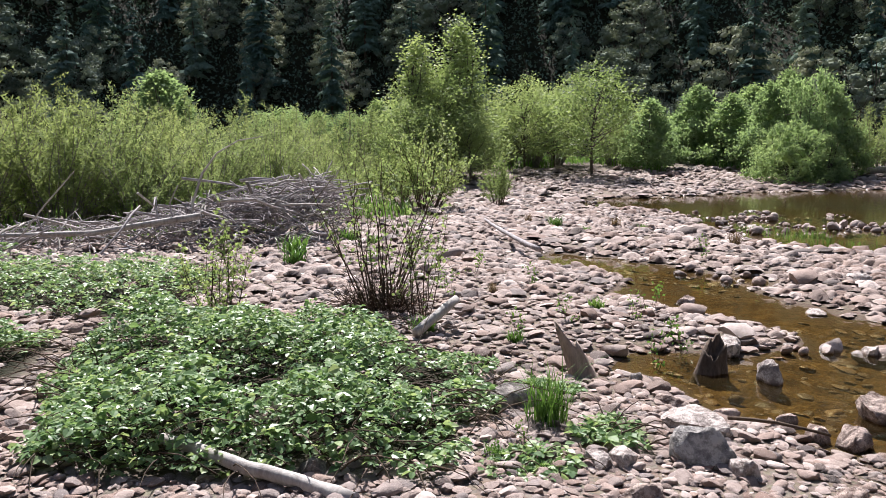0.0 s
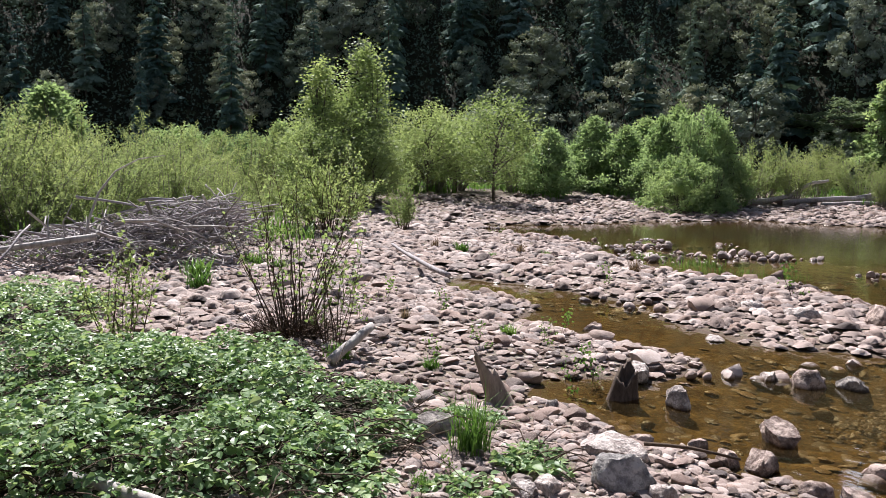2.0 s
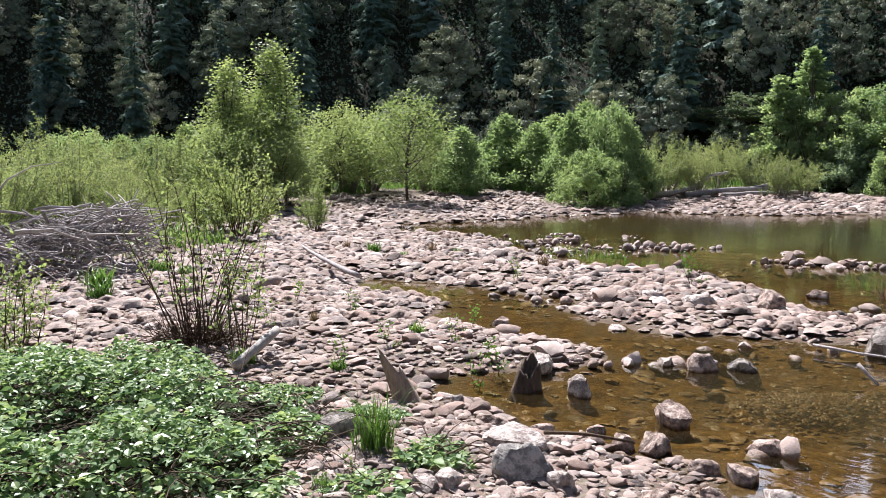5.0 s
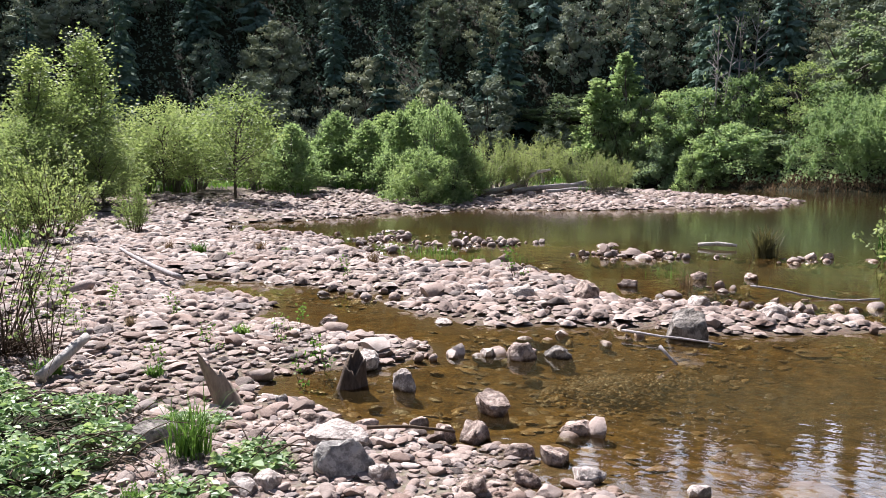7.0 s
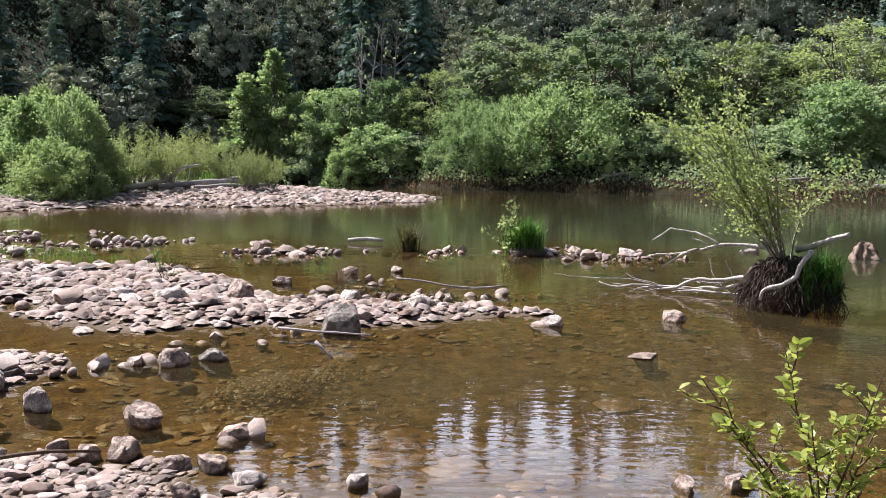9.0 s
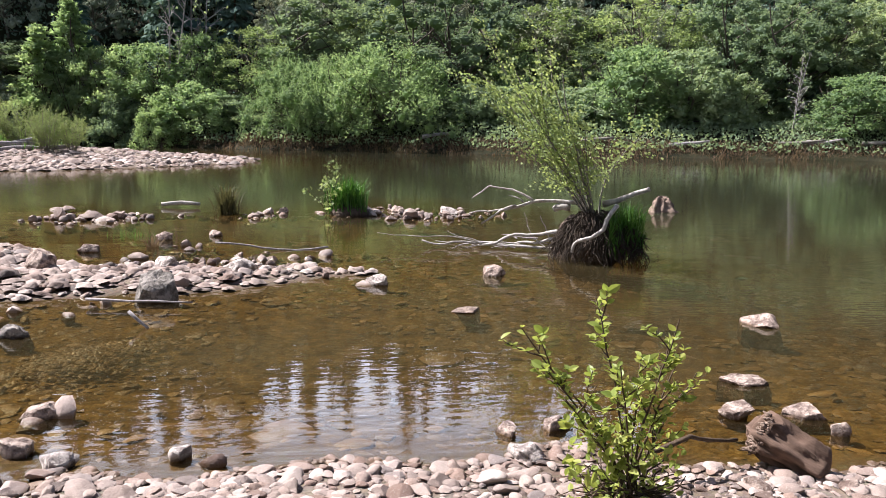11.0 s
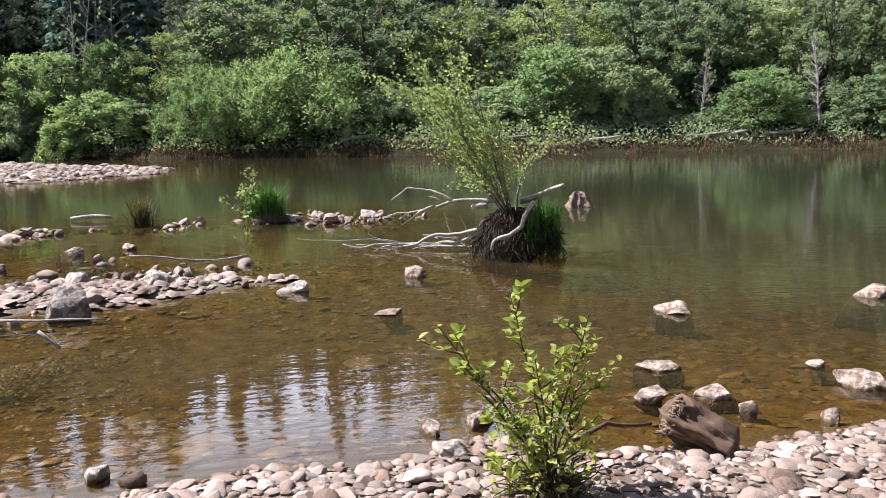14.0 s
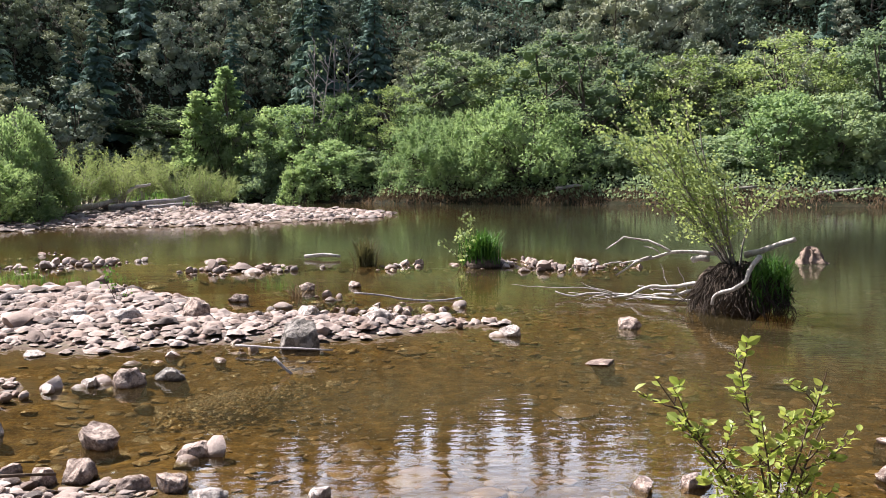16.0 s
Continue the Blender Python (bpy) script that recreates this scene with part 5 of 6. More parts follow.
def plant_at(ob, x, y, z, rx=0, ry=0, rz=0):
    ob.matrix_basis = pose(x, y, z, rx, ry, rz)
    return ob


plant_at(stump("stump", "pale weathered leaning stump with a pointed top", 401, 0.078, 0.44, MAT_STUMP_PALE, (-0.5, 0.0), 0.5, 0.6), 0.94, 5.38, 0.0, 0, 0, -20)
plant_at(stump("stump", "dark split stump standing in shallow water", 402, 0.105, 0.30, MAT_STUMP, (-0.18, 0.05), 0.42, 0.7), 1.8, 5.6, -0.02, 0, 0, 200)


def torn_log(name, label, seed, foot, way, long, r0, r1, wood):
    """A short rotten log: ribbed dark sides, a torn pale end of splinters."""
    r = np.random.default_rng(seed)
    n, k = 44, 26
    a, t = np.meshgrid(np.arange(n) * 2 * np.pi / n, np.linspace(0, 1, k))
    rib = 1 + 0.16 * np.sin(4 * a + 2.0 * t) + 0.13 * np.sin(9 * a - 3.0 * t + 1) + 0.06 * np.sin(15 * a + 5 * t) + 0.07 * np.sin(11 * t + 3 * a) + r.uniform(-0.03, 0.03, a.shape) + 0.035 * np.sin(23 * a + 5 * t)
    end = np.clip(np.minimum(t / 0.12, (1 - t) / 0.08), 0, 1) ** 0.5
    rad = (r0 + (r1 - r0) * t) * rib * end
    z = t * long * (1 + 0.10 * np.sin(3 * a + 1) * t + 0.07 * np.sin(8 * a) * t)
    v = np.stack([rad * np.cos(a), rad * np.sin(a) * 0.85, z], -1).reshape(-1, 3)
    i, j = np.meshgrid(np.arange(k - 1), np.arange(n), indexing="ij")
    f = np.stack([i * n + j, i * n + (j + 1) % n, (i + 1) * n + (j + 1) % n, (i + 1) * n + j], -1).reshape(-1, 4)
    ob = thing(name, label, "stump", at=Matrix.Translation(foot) @ Vector(way).to_track_quat("Z", "Y").to_matrix().to_4x4())
    piece("log_body", Shape().put(v, f).mesh("log_body", wood), ob)
    splinters = Shape()
    for _ in range(260):
        q, b = np.sqrt(r.uniform(0, 1)) * r1 * 1.0, r.uniform(0, 2 * np.pi)
        p = np.array([np.cos(b) * q, np.sin(b) * q * 0.85, long * r.uniform(0.88, 0.98)])
        tube(splinters, shoot(p, (np.cos(b) * 0.25, np.sin(b) * 0.25, 1), r.uniform(0.012, 0.034), 3, r, 0, 0.3), np.linspace(0.009, 0.003, 4) * r.uniform(0.6, 1.4), 5, True, 0.25, r)
    piece("torn_end", splinters.mesh("torn_end", MAT_STUMP_TAN), ob, "pale splintered end")
    return ob


torn_log("stump", "dark rotten log end with a torn pale top by the water", 403, (4.08, 0.22, 0.03), (-0.02, 0.32, 0.15), 0.36, 0.095, 0.12, MAT_STUMP_BROWN)
torn_log("stump", "brown ragged root stump standing in the river", 442, (16.12, 4.16, -0.12), (0.05, 0.1, 1.0), 0.38, 0.34, 0.14, MAT_STUMP_TAN)

# ---- the root island with its shrub ----

isle = thing("root_island", "clump of bare roots in the river with a leaning shrub", "shrub", at=pose(9.75, 3.3, 0, 0, 0, 110.0))
# local axes: x to the upstream side of the clump, y away from the bank, z up
r = np.random.default_rng(411)
v, f = ball(5)
v = rough_skin(lumps(v, 0.2, 4.0, 5), 0.09, 5.0, 6) * [0.40, 0.37, 0.38]
v = v + 0.035 * np.stack([np.sin(23 * v[:, 1] + 3), np.sin(19 * v[:, 2]), np.sin(21 * v[:, 0])], 1) + [0, 0, 0.12]
piece("root_ball", Shape().put(v, f).mesh("root_ball", MAT_STUMP), isle, "dark soil bound by roots")
hair = Shape()
for _ in range(1300):
    a, e = r.uniform(0, 2 * np.pi), r.uniform(0.0, 1.35)
    p = np.array([np.cos(a) * np.cos(e) * 0.5, np.sin(a) * np.cos(e) * 0.48, 0.13 + np.sin(e) * 0.48])
    tube(hair, shoot(p, (np.cos(a) * 0.4, np.sin(a) * 0.4, -0.3), r.uniform(0.12, 0.4), 5, r, 0.6, 0.5), np.linspace(0.007, 0.002, 6) * r.uniform(0.4, 1.7), 3, False)
piece("root_mat", hair.mesh("root_mat", MAT_ROOT), isle, "dark hanging roots")
for pts, r0, r1 in (
    ([(0.25, 0.3, 0.66), (0.8, 0.35, 0.66), (1.25, 0.4, 0.52), (1.5, 0.4, 0.34)], 0.032, 0.012),
    ([(0.8, 0.35, 0.66), (1.1, 0.4, 0.8), (1.4, 0.4, 0.84), (1.62, 0.4, 0.68)], 0.02, 0.008),
    ([(1.05, 0.38, 0.6), (1.4, 0.4, 0.5), (1.68, 0.42, 0.46)], 0.018, 0.008),
    ([(0.95, 0.36, 0.64), (1.15, 0.4, 0.72)], 0.014, 0.006),
    ([(0.4, 0.3, 0.3), (0.9, 0.45, 0.2), (1.3, 0.5, 0.08), (1.55, 0.5, 0.04)], 0.034, 0.014),
    ([(0.45, 0.25, 0.22), (0.9, 0.55, 0.1), (1.2, 0.6, 0.0)], 0.028, 0.012),
    ([(0.3, 0.55, 0.03), (1.2, 0.6, 0.04), (1.9, 0.5, 0.07), (2.3, 0.45, 0.09)], 0.024, 0.014),
    ([(1.5, 0.5, 0.06), (2.2, 0.3, 0.16), (2.85, 0.2, 0.2)], 0.012, 0.004),
    ([(0.9, 0.55, 0.05), (1.7, 0.8, 0.03), (2.2, 0.9, 0.02)], 0.012, 0.005),
    ([(0.3, -0.5, 0.14), (0.2, -0.56, 0.3), (-0.06, -0.56, 0.44), (-0.12, -0.5, 0.6), (-0.2, -0.4, 0.7)], 0.022, 0.036),
    ([(-0.05, 0.2, 0.66), (-0.3, 0.2, 0.74), (-0.62, 0.25, 0.86)], 0.05, 0.032),
    ([(0.35, 0.35, 0.6), (0.55, 0.4, 0.56)], 0.06, 0.05),
):
    line = np.concatenate([bend(np.array(a) * [1, -1, 1], np.array(b) * [1, -1, 1], 0.06, 6, r)[(0 if i == 0 else 1):] for i, (a, b) in enumerate(zip(pts[:-1], pts[1:]))])
    piece("bare_root", log_mesh("bare_root", line, np.linspace(r0, r1, len(line)) * 0.85, MAT_DRIFT_PALE, 7, 0.12, 5), isle, "bleached bare root")
twigs = Shape()
for _ in range(13):
    p = np.array([r.uniform(0.3, 2.0), -r.uniform(0.3, 0.85), r.uniform(0.02, 0.14)])
    tube(twigs, shoot(p, (1, r.normal(0, 0.5), r.normal(0.05, 0.2)), r.uniform(0.3, 0.9), 6, r, 0.03, 0.18), np.linspace(0.008, 0.003, 7) * r.uniform(0.6, 1.4), 4, False)
tagged(piece("drift_twig_tangle", twigs.mesh("drift_twig_tangle", MAT_DRIFT), isle, "tangle of thin grey twigs at the waterline"), kind="stuff")
wood, green = grow_bush(421, 2.75, 2.1, 15, 0.042, 5400, 0.15, 0.05, 22, 0.017, wide=0.42)
lean = np.array([[1, 0, 0.40], [0, 1, 0.0], [0, 0, 1]])
for s in (wood, green):
    s.v = [p @ lean.T + [0.1, 0, 0.55] for p in s.v]
piece("shrub_branch_frame", wood.mesh("shrub_branch_frame", MAT_BARK_GREY), isle, "slender grey branches")
piece("shrub_foliage", green.mesh("shrub_foliage", MAT_LEAF_LIME, False), isle, "small bright green leaves")
n = 900
a = r.uniform(1.85, 4.2, n)
p = np.stack([np.cos(a) * r.uniform(0.3, 0.56, n), np.sin(a) * r.uniform(0.2, 0.5, n), r.uniform(0.05, 0.5, n)], 1)
piece("sedge", blades(Shape(), p, 0.26, r, 1.5, 0.007).mesh("sedge", MAT_GRASS_DARK, False), isle, "dark green sedge")

# sedge clumps standing in the river
sedge = thing("sedge_clump", "dark green sedge clump with a pale leafy shoot in the river", "grass", at=pose(12.0, 8.75, -0.02) @ Matrix.Scale(1.2, 4))
r = np.random.default_rng(431)
v, f = ball(3)
piece("root_ball", Shape().put(lumps(v, 0.15, 4.0, 8) * [0.3, 0.3, 0.16] + [0, 0, 0.02], f).mesh("root_ball", MAT_STUMP), sedge)
p = np.concatenate([r.normal(0, 0.11, (620, 2)), r.uniform(0.02, 0.12, (620, 1))], 1)
piece("sedge", blades(Shape(), p, 0.62 * r.uniform(0.5, 1.0, 620), r, 0.8, 0.009).mesh("sedge", MAT_GRASS_DARK, False), sedge)
wood, green = grow_bush(432, 0.95, 0.7, 8, 0.06, 240, 0.2, 0.1, 4, 0.007, wide=0.42)
shift = np.array([-0.14, 0.2, 0.02])
for s in (wood, green):
    s.v = [q + shift for q in s.v]
piece("shoot_frame", wood.mesh("shoot_frame", MAT_TWIG), sedge)
piece("shoot_foliage", green.mesh("shoot_foliage", MAT_LEAF_LIME, False), sedge, "pale green leaves")
ob = tuft("sedge_clump", 433, 0.52, 0.26, 240, MAT_GRASS_DRY, "olive and brown sedge clump in the shallow river", lean=0.8, wide=0.008)
ob.data.materials[0] = leaf_material("sedge_olive", (0.05, 0.055, 0.025), (0.10, 0.095, 0.045), (0.17, 0.16, 0.08), 0.3, 0.6, 3.0)
ob.matrix_basis = pose(10.85, 10.55, -0.02) @ Matrix.Scale(1.35, 4)

# ---- boulders and larger rocks, each by itself ----


def rock(x, y, w, deep, h, material, label, seed, rise=0.72, turn=0.0, level=4, tilt=0.0, name="rock"):
    v, f = ball(level)
    r = np.random.default_rng(seed)
    p = lumps(v * r.uniform(0.85, 1.15, 3), 0.22, 2.2, seed, 14, (0.5, 0.8), 1.0)
    top = unit(np.array([r.uniform(-0.3, 0.3), r.uniform(-0.3, 0.3), 1.0]))
    p = p - np.maximum(0, p @ top - r.uniform(0.55, 0.85))[:, None] * top * 0.92
    p = rough_skin(p, 0.075, 6.0, seed)
    g = ground_z(x, y)
    base, lo, hi = max(g, 0.0), p.min(0), p.max(0)
    p = (p - (lo + hi) / 2) / (hi - lo)
    u = p[:, 2] + 0.5
    # the upper part rises out of the water or the gravel, the lower part reaches down into it
    z = np.where(u > 0.48, h * ((np.maximum(u, 0.48) - 0.48) / 0.52) ** 0.9, -(0.48 - u) / 0.48 * (0.3 * h + 0.02 + base - g))
    k = 1.06 + np.clip(-z, 0, 0.12) * 2.2
    p = np.stack([p[:, 0] * w * k, p[:, 1] * deep * k, z], 1)
    ob = tagged(piece(name, Shape().put(p, f).mesh(name, material, sharp=38.0)), label, "rock")
    ob.matrix_basis = pose(x, y, base, 0, tilt, turn)
    return ob


G, W, B = MAT_BOULDER_GREY, MAT_BOULDER_WHITE, MAT_BOULDER
wet_rock, dry_rock = "pale boulder with a dark wet foot in the river", "pale rounded rock on the stony bank"
for i, (x, y, w, h, m, label) in enumerate((
    (1.2, 3.82, 0.29, 0.17, MAT_BOULDER_VEINED, "grey angular boulder veined with white"), (1.37, 3.70, 0.19, 0.09, W, "white angular block leaning on the grey boulder"), (1.33, 4.28, 0.38, 0.11, W, "flat white slab of rock"), (0.36, 4.62, 0.32, 0.12, G, "dark grey flat-topped rock"),
    (2.47, 4.62, 0.25, 0.17, B, wet_rock), (2.74, 4.02, 0.24, 0.10, B, wet_rock), (2.14, 4.2, 0.25, 0.14, B, wet_rock), (1.96, 4.28, 0.15, 0.11, B, wet_rock),
    (1.9, 4.55, 0.13, 0.07, B, wet_rock), (1.8, 4.5, 0.08, 0.05, B, wet_rock), (5.12, 5.85, 0.37, 0.28, G, "large angular grey boulder on the spit"), (6.3, 7.05, 0.31, 0.13, W, "smooth white rock on the spit"),
    (5.41, 7.95, 0.36, 0.22, B, "blocky pale rock on the spit"), (6.64, 8.78, 0.26, 0.13, B, wet_rock), (7.2, 1.0, 0.36, 0.12, B, wet_rock), (5.45, 0.83, 0.30, 0.06, B, wet_rock),
    (4.8, 0.74, 0.27, 0.08, B, wet_rock), (4.95, 0.42, 0.22, 0.08, B, wet_rock), (4.76, 0.22, 0.12, 0.09, B, wet_rock), (4.8, -0.2, 0.13, 0.09, B, wet_rock), (5.5, -0.38, 0.30, 0.12, B, wet_rock), (8.5, -0.6, 0.42, 0.12, B, wet_rock),
    (5.85, -0.12, 0.15, 0.05, B, wet_rock), (6.85, 4.62, 0.22, 0.14, W, wet_rock), (6.3, 3.3, 0.32, 0.02, B, "flat brown rock just under the water"), (8.02, 3.9, 0.32, 0.14, B, wet_rock), (2.14, 5.37, 0.19, 0.15, W, "white blocky rock standing in shallow water"),
    (3.36, 5.85, 0.24, 0.17, B, wet_rock), (3.16, 6.05, 0.15, 0.09, W, wet_rock), (3.68, 5.75, 0.24, 0.10, G, "dark wet rock in the shallows"), (3.5, 5.95, 0.2, 0.06, B, wet_rock), (2.1, 6.1, 0.28, 0.14, W, "pale angular rock at the water's edge"),
    (2.45, 6.3, 0.18, 0.08, B, dry_rock), (1.22, 5.28, 0.12, 0.07, G, "small dark grey rock in the water"), (1.32, 4.76, 0.2, 0.09, B, dry_rock), (1.6, 4.65, 0.16, 0.07, B, wet_rock), (0.8, 3.72, 0.19, 0.11, W, dry_rock),
    (0.68, 3.68, 0.14, 0.09, W, dry_rock), (0.8, 3.32, 0.22, 0.1, B, dry_rock), (1.72, 3.4, 0.17, 0.12, B, dry_rock), (2.2, 3.8, 0.17, 0.10, B, wet_rock), (2.35, 3.68, 0.19, 0.11, B, wet_rock), (2.05, 3.45, 0.16, 0.11, B, dry_rock), (2.35, 3.35, 0.18, 0.09, W, wet_rock),
    (3.42, 7.55, 0.22, 0.05, W, wet_rock), (2.35, 8.1, 0.2, 0.1, B, wet_rock), (-0.62, 3.55, 0.12, 0.08, G, "round grey rock by the brambles"), (-1.15, 8.6, 0.3, 0.14, B, dry_rock), (2.72, 2.95, 0.11, 0.07, W, wet_rock), (13.3, 7.4, 0.5, 0.16, W, wet_rock), (12.75, 8.1, 0.35, 0.16, B, wet_rock),
    (7.9, 8.9, 0.28, 0.14, B, wet_rock), (8.6, 8.6, 0.25, 0.1, B, wet_rock), (9.3, 11.6, 0.3, 0.14, B, wet_rock), (11.6, 9.9, 0.22, 0.13, B, wet_rock), (4.2, 9.0, 0.35, 0.14, B, dry_rock), (4.55, 8.0, 0.4, 0.16, W, dry_rock), (4.35, 8.6, 0.3, 0.15, W, dry_rock), (6.4, 6.1, 0.36, 0.14, W, dry_rock),
    (4.05, 1.55, 0.16, 0.1, B, dry_rock), (3.85, 1.75, 0.15, 0.09, B, dry_rock), (3.55, 1.5, 0.17, 0.11, W, dry_rock), (3.9, 0.12, 0.13, 0.07, B, dry_rock), (3.72, 0.48, 0.14, 0.07, B, dry_rock), (4.05, -0.1, 0.15, 0.08, B, dry_rock),
)):
    rock(x, y, w, w * (0.62 + 0.23 * ((i * 37) % 10) / 10), h * (0.8 if label == wet_rock else 0.72 if label == dry_rock else 1.0), m, label, 500 + i, turn=(i * 67) % 360, level=4 if w > 0.15 else 3, name="boulder" if w > 0.28 else "rock")

# ---- undergrowth ----


def scatter_area(n, r, yaw, d, ok):
    a, q = np.radians(r.uniform(*yaw, n)), np.sqrt(r.uniform(d[0] ** 2, d[1] ** 2, n))
    x, y = -np.sin(a) * q, np.cos(a) * q
    k = ok(x, y)
    return x[k], y[k]


r = np.random.default_rng(601)
x, y = scatter_area(60000, r, (-99, -30), (40, 62), lambda x, y: (inside(FAR, x, y) > 0.5) & (inside(FAR, x, y) < 7))
z = height(x, y) + r.uniform(0.0, 0.55, len(x)) * (0.6 + 0.4 * ripple(x, y, 1.2, 8))
tagged(piece("undergrowth", leaves(Shape(), np.stack([x, y, z], 1), r.normal(0, 1, (len(x), 3)) + [0, 0, 0.6], 0.2, 0.35, r, 0.4).mesh("undergrowth", MAT_LEAF_BANK, False)), "low green plants covering the far bank", "undergrowth", kind="stuff")
x, y = scatter_area(190000, r, (-99, -38), (40, 60), lambda x, y: (inside(FAR, x, y) > -0.3) & (inside(FAR, x, y) < 1.7))
tagged(piece("dry_grass", blades(Shape(), np.stack([x, y, height(x, y) - 0.02], 1), 0.12 + 0.34 * r.uniform(0, 1, len(x)) ** 3 * (0.7 + 0.6 * ripple(x, y, 0.9, 12)), r, 1.5, 0.02).mesh("dry_grass", MAT_GRASS_DRY, False)), "dry brown grass along the edge of the far bank", "grass", kind="stuff")
x, y = scatter_area(17000, r, (-2, 33), (13.5, 34), lambda x, y: (inside(MAIN, x, y) > 4.5) & (x < 0.05 * y - 1.6) & (ripple(x, y, 1.0, 14) > -0.35))
tagged(piece("grass", blades(Shape(), np.stack([x, y, height(x, y) - 0.02], 1), 0.38, r, 0.8, 0.014).mesh("grass", MAT_GRASS, False)), "green grass under the willow bushes", "grass", kind="stuff")
x, y = scatter_area(9000, r, (-42, 0), (32, 46), lambda x, y: (inside(MAIN, x, y) > 6.0) & (ripple(x, y, 0.9, 15) > 0.0))
tagged(piece("grass", blades(Shape(), np.stack([x, y, height(x, y) - 0.02], 1), 0.45, r, 0.8, 0.02).mesh("grass", MAT_GRASS, False)), "tufts of grass on the far gravel bar", "grass", kind="stuff")

# ---- the stones of the river bar ----

ROUND = [lumps(ball(2)[0], 0.2, 2.4, 700 + i, 8, (0.45, 0.78), 0.95) for i in range(12)]
ROUND_FACES = ball(2)[1]
FINE = [rough_skin(lumps(ball(3)[0], 0.2, 2.4, 700 + i, 9, (0.45, 0.78), 0.95), 0.025, 5.0, 720 + i) for i in range(12)]
FINE_FACES = ball(3)[1]
DOME_N = 8
turn8 = np.arange(DOME_N) * 2 * math.pi / DOME_N
dome = np.concatenate([[(0, 0, 1)], np.stack([np.cos(turn8), np.sin(turn8), -0.1 + 0.2 * (np.arange(DOME_N) % 2)], 1), np.stack([0.62 * np.cos(turn8 + 0.3), 0.62 * np.sin(turn8 + 0.3), np.full(DOME_N, 0.74)], 1)])
ICO_F = np.array([(1 + k, 1 + (k + 1) % DOME_N, 9 + (k + 1) % DOME_N) for k in range(DOME_N)] + [(1 + k, 9 + (k + 1) % DOME_N, 9 + k) for k in range(DOME_N)] + [(9 + k, 9 + (k + 1) % DOME_N, 0) for k in range(DOME_N)])
LOW = [dome * np.random.default_rng(740 + i).uniform(0.76, 1.18, (17, 1)) for i in range(10)]


def lay(x, y, size, r, flat=(0.45, 0.75), bury=0.35):
    """Lengths, widths, heights, places and turns of stones that lie on the ground."""
    n = len(x)
    a = size * r.uniform(0.8, 1.25, n) / 2
    b = a * r.uniform(0.62, 0.95, n)
    c = b * r.uniform(*flat, n)
    z = height(x, y) + c * (1 - bury) * r.uniform(0.3, 1.0, n)
    return np.stack([a, b, c], 1), np.stack([x, y, z], 1), r.uniform(0, 2 * np.pi, n), r.normal(0, 0.1, (n, 2))


def turned(v, scale, place, spin, tilt):
    p = v[None] * scale[:, None]
    c, s = np.cos(spin)[:, None], np.sin(spin)[:, None]
    x, y, z = p[..., 0] * c - p[..., 1] * s, p[..., 0] * s + p[..., 1] * c, p[..., 2]
    z = z + x * tilt[:, :1] + y * tilt[:, 1:]
    return np.stack([x, y, z], -1) + place[:, None]


def field(cell, d, r, yaw=(-99, 33)):
    """A jittered grid of places within a ring sector."""
    g = np.arange(-d[1], d[1], cell)
    x, y = np.meshgrid(g, g)
    x = x + (np.arange(len(g)) % 2)[:, None] * cell / 2
    x, y = x.ravel() + r.uniform(-0.36, 0.36, x.size) * cell, y.ravel() + r.uniform(-0.36, 0.36, x.size) * cell
    q, a = np.hypot(x, y), np.degrees(np.arctan2(-x, y))
    k = (q > d[0]) & (q < d[1]) & (a > yaw[0]) & (a < yaw[1])
    return x[k], y[k]


def in_brambles(x, y):
    return np.maximum.reduce([inside(p, x, y) for p, t, n in BRAMBLES])


r = np.random.default_rng(701)
rest, plain, own = Shape(), Shape(), []
BEDS = [
    # cell, ring, size, share kept, lowest ground, shape: 2 finest, 1 rounded, 0 plain
    (0.064, (2.4, 5.0), 0.076, 0.95, 0.0, 1), (0.085, (5.0, 8.0), 0.105, 0.95, 0.004, 1), (0.12, (8.0, 12), 0.145, 0.95, 0.004, 0),
    (0.17, (12, 20), 0.2, 0.92, 0.0, 0), (0.25, (20, 40), 0.27, 0.8, -0.01, 0),
    (0.25, (2.4, 5.0), 0.125, 0.17, 0.0, 2), (0.34, (5.0, 9.0), 0.18, 0.28, 0.0, 1), (0.6, (9.0, 20), 0.26, 0.3, 0.0, 1),
    (0.045, (2.3, 5.0), 0.045, 0.5, 0.0, 0),
    (0.11, (2.6, 11), 0.10, 0.5, -0.45, 1), (0.5, (4, 22), 0.3, 0.16, -0.5, 0), (0.16, (2.6, 24), 0.14, 0.6, -0.12, 1),
]
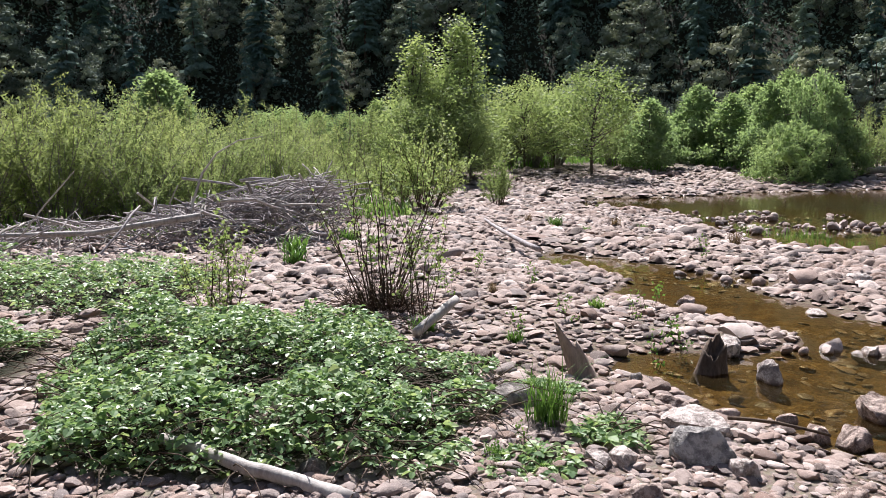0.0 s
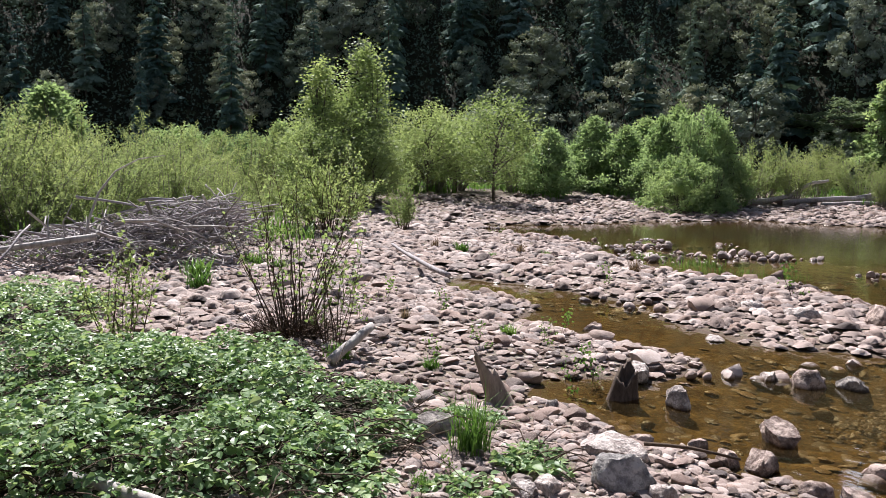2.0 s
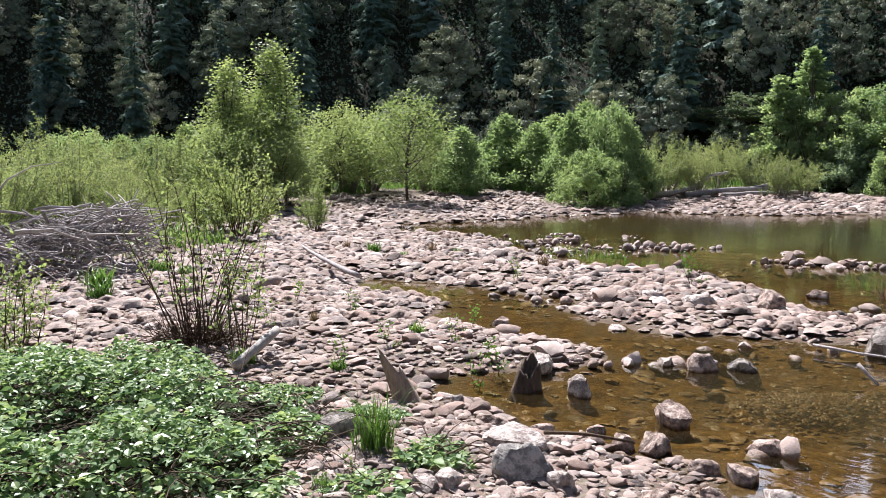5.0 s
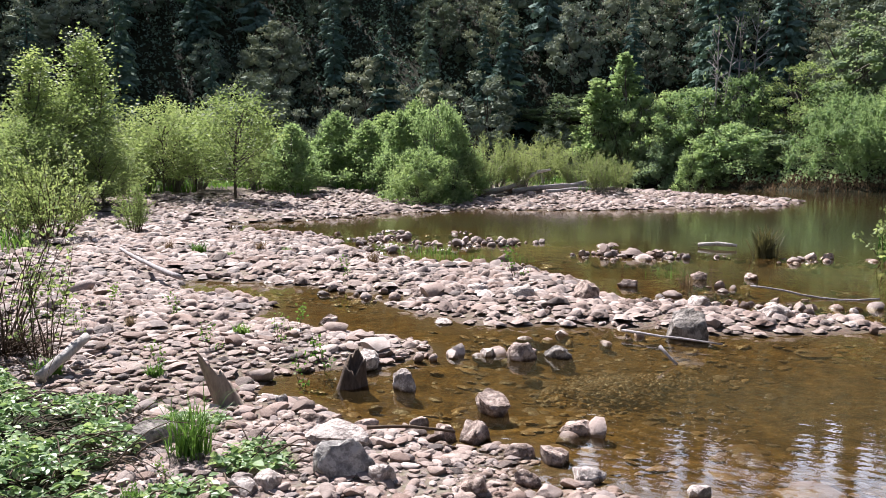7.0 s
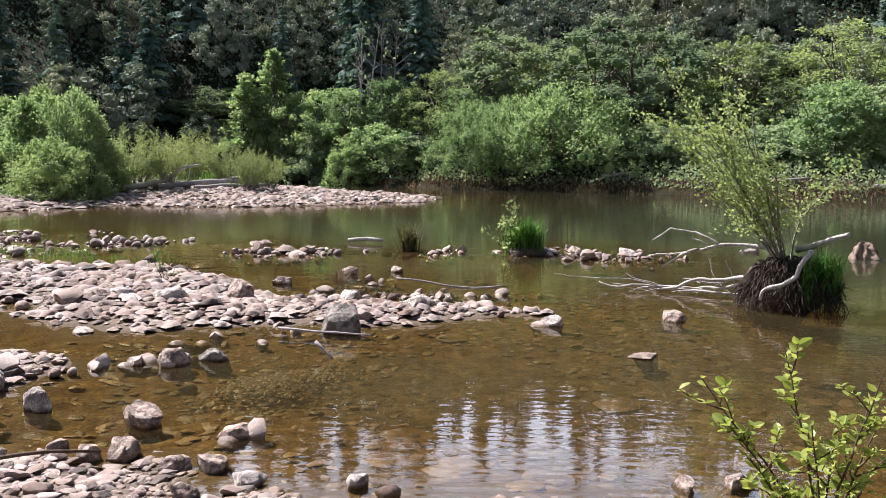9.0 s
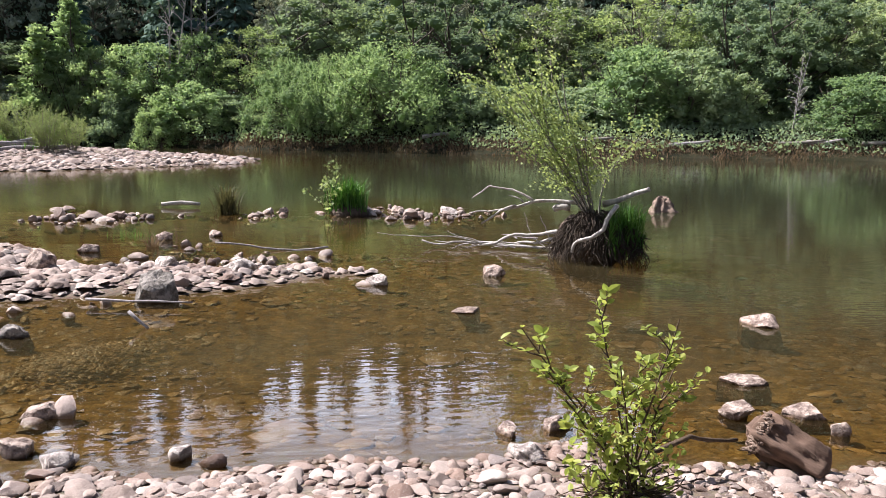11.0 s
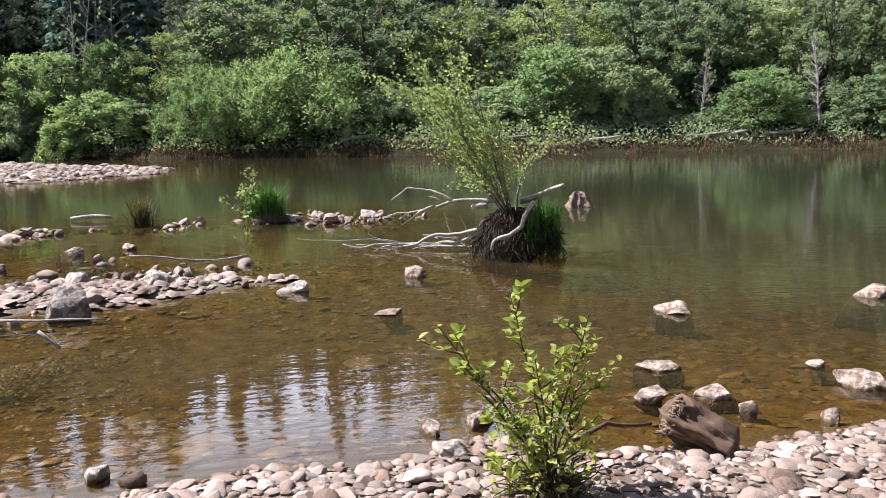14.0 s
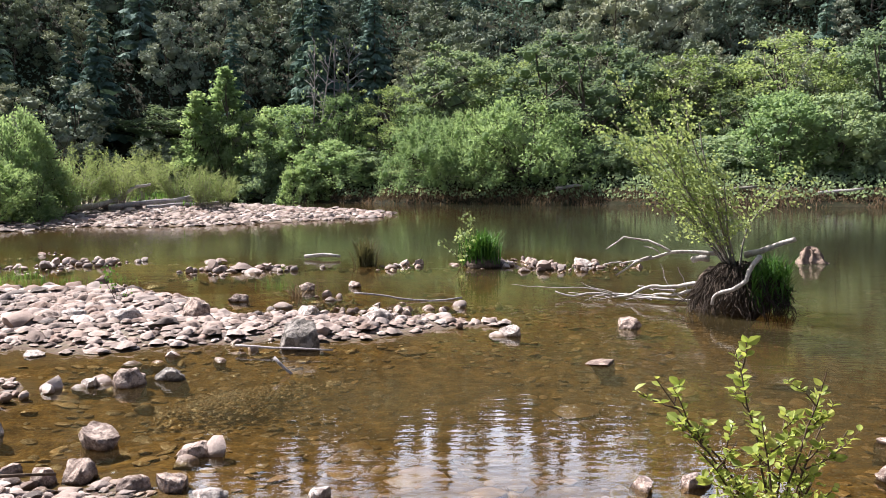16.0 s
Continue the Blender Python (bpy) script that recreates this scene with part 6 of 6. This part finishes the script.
for cell, ring, size, share, low, fine in BEDS:
    x, y = field(cell, ring, r)
    z = height(x, y)
    k = (z > low) & (z < 0.6) & (r.uniform(0, 1, len(x)) < share) & (inside(FAR, x, y) < 0)
    k &= (in_brambles(x, y) < 0.1) | (r.uniform(0, 1, len(x)) < 0.07)
    k &= (z > -0.03) | (low < -0.1)
    if low < -0.1:
        k &= (low < -0.2) | (y > 6.0) & (x > 2.4) | (r.uniform(0, 1, len(x)) < 0.03)
        k &= (z < 0.0) & (ripple(x, y, 1.3, 31) > (-0.5 if low < -0.2 else -0.05))
    wild = (inside(MAIN, x, y) - 4.5) * (y > 14) * (x < 0.06 * y - 1.0)
    k &= (wild <= 0) | (r.uniform(0, 1, len(x)) < 0.12)
    x, y = x[k], y[k]
    var = np.clip(np.exp(r.normal(0.0, 0.33, len(x))), 0.5, 1.9) + 0.12 * ripple(x, y, 2.0, 33)
    scale, place, spin, tilt = lay(x, y, size * var, r, (0.28, 0.58) if low > -0.1 else (0.12, 0.3) if low < -0.2 else (0.75, 1.15))
    if low < -0.2:
        place[:, 2] = np.minimum(place[:, 2], -0.02 - scale[:, 2])
    pick = r.integers(0, 10, len(x))
    if cell == BEDS[0][0]:
        near = (x > 0.2) & (x < 3.6) & (y > 1.2) & (y < 4.3)
        chosen = np.flatnonzero(near)[np.argsort(-scale[near, 0])][:300]
        own = [(FINE[pick[i]], pick[i], scale[i], place[i], spin[i], tilt[i]) for i in chosen]
        gone = np.zeros(len(x), bool)
        gone[chosen] = True
    else:
        gone = np.zeros(len(x), bool)
    for kind in range(10):
        i = np.flatnonzero((pick == kind) & ~gone)
        if len(i):
            v = (LOW, ROUND, FINE)[fine][kind]
            f = (ICO_F, ROUND_FACES, FINE_FACES)[fine]
            pts = turned(v, scale[i], place[i], spin[i], tilt[i])
            (rest if fine else plain).put(pts.reshape(-1, 3), (f[None] + np.arange(len(i))[:, None, None] * len(v)).reshape(-1, 3))
# the bar goes on underfoot and behind
for ring, yaw in (((0.2, 2.4), (-99, 33)), ((0.2, 9.0), (33, 180)), ((0.2, 9.0), (-180, -99))):
    x, y = field(0.12, ring, r, yaw)
    k = (height(x, y) > 0.0) & (in_brambles(x, y) < 0.1)
    x, y = x[k], y[k]
    scale, place, spin, tilt = lay(x, y, 0.135 * np.clip(np.exp(r.normal(0.0, 0.3, len(x))), 0.5, 1.8), r, (0.28, 0.58))
    pick = r.integers(0, 10, len(x))
    for kind in range(10):
        i = np.flatnonzero(pick == kind)
        if len(i):
            plain.put(turned(LOW[kind], scale[i], place[i], spin[i], tilt[i]).reshape(-1, 3), (ICO_F[None] + np.arange(len(i))[:, None, None] * len(LOW[kind])).reshape(-1, 3))
tagged(piece("river_stones", rest.mesh("river_stones", MAT_STONE, sharp=42.0)), "pale beige, pink and grey rounded river stones", "stones", kind="stuff")
tagged(piece("river_stones", plain.mesh("river_stones", MAT_STONE)), "pale flat river stones farther out and under the water", "stones", kind="stuff")

# a fan of fine pebbles just under the water
x, y = r.normal(3.75, 0.32, 900), r.normal(5.0, 0.16, 900)
scale, place, spin, tilt = lay(x, y, r.uniform(0.02, 0.05, 900), r)
place[:, 2] = np.maximum(place[:, 2], -0.02 - 0.06 * np.hypot((x - 3.75) / 0.6, (y - 5.0) / 0.3))
fan = Shape().put(turned(LOW[0], scale, place, spin, tilt).reshape(-1, 3), (ICO_F[None] + np.arange(900)[:, None, None] * 17).reshape(-1, 3))
tagged(piece("pebbles", fan.mesh("pebbles", MAT_STONE)), "fan of small pebbles in the shallow water", "pebbles", kind="stuff")

ground = bpy.data.objects["ground"]
STONE_MESHES = [Shape().put(v, FINE_FACES).mesh("stone", MAT_STONE_OWN, sharp=42.0) for v in FINE]
for v, kind, scale, place, spin, tilt in own:
    m = Matrix.Translation(place.tolist()) @ pose(0, 0, 0, math.degrees(tilt[1]), -math.degrees(tilt[0]), math.degrees(spin)) @ Matrix.Diagonal((*scale.tolist(), 1))
    piece("stone", STONE_MESHES[kind], ground, "", m)
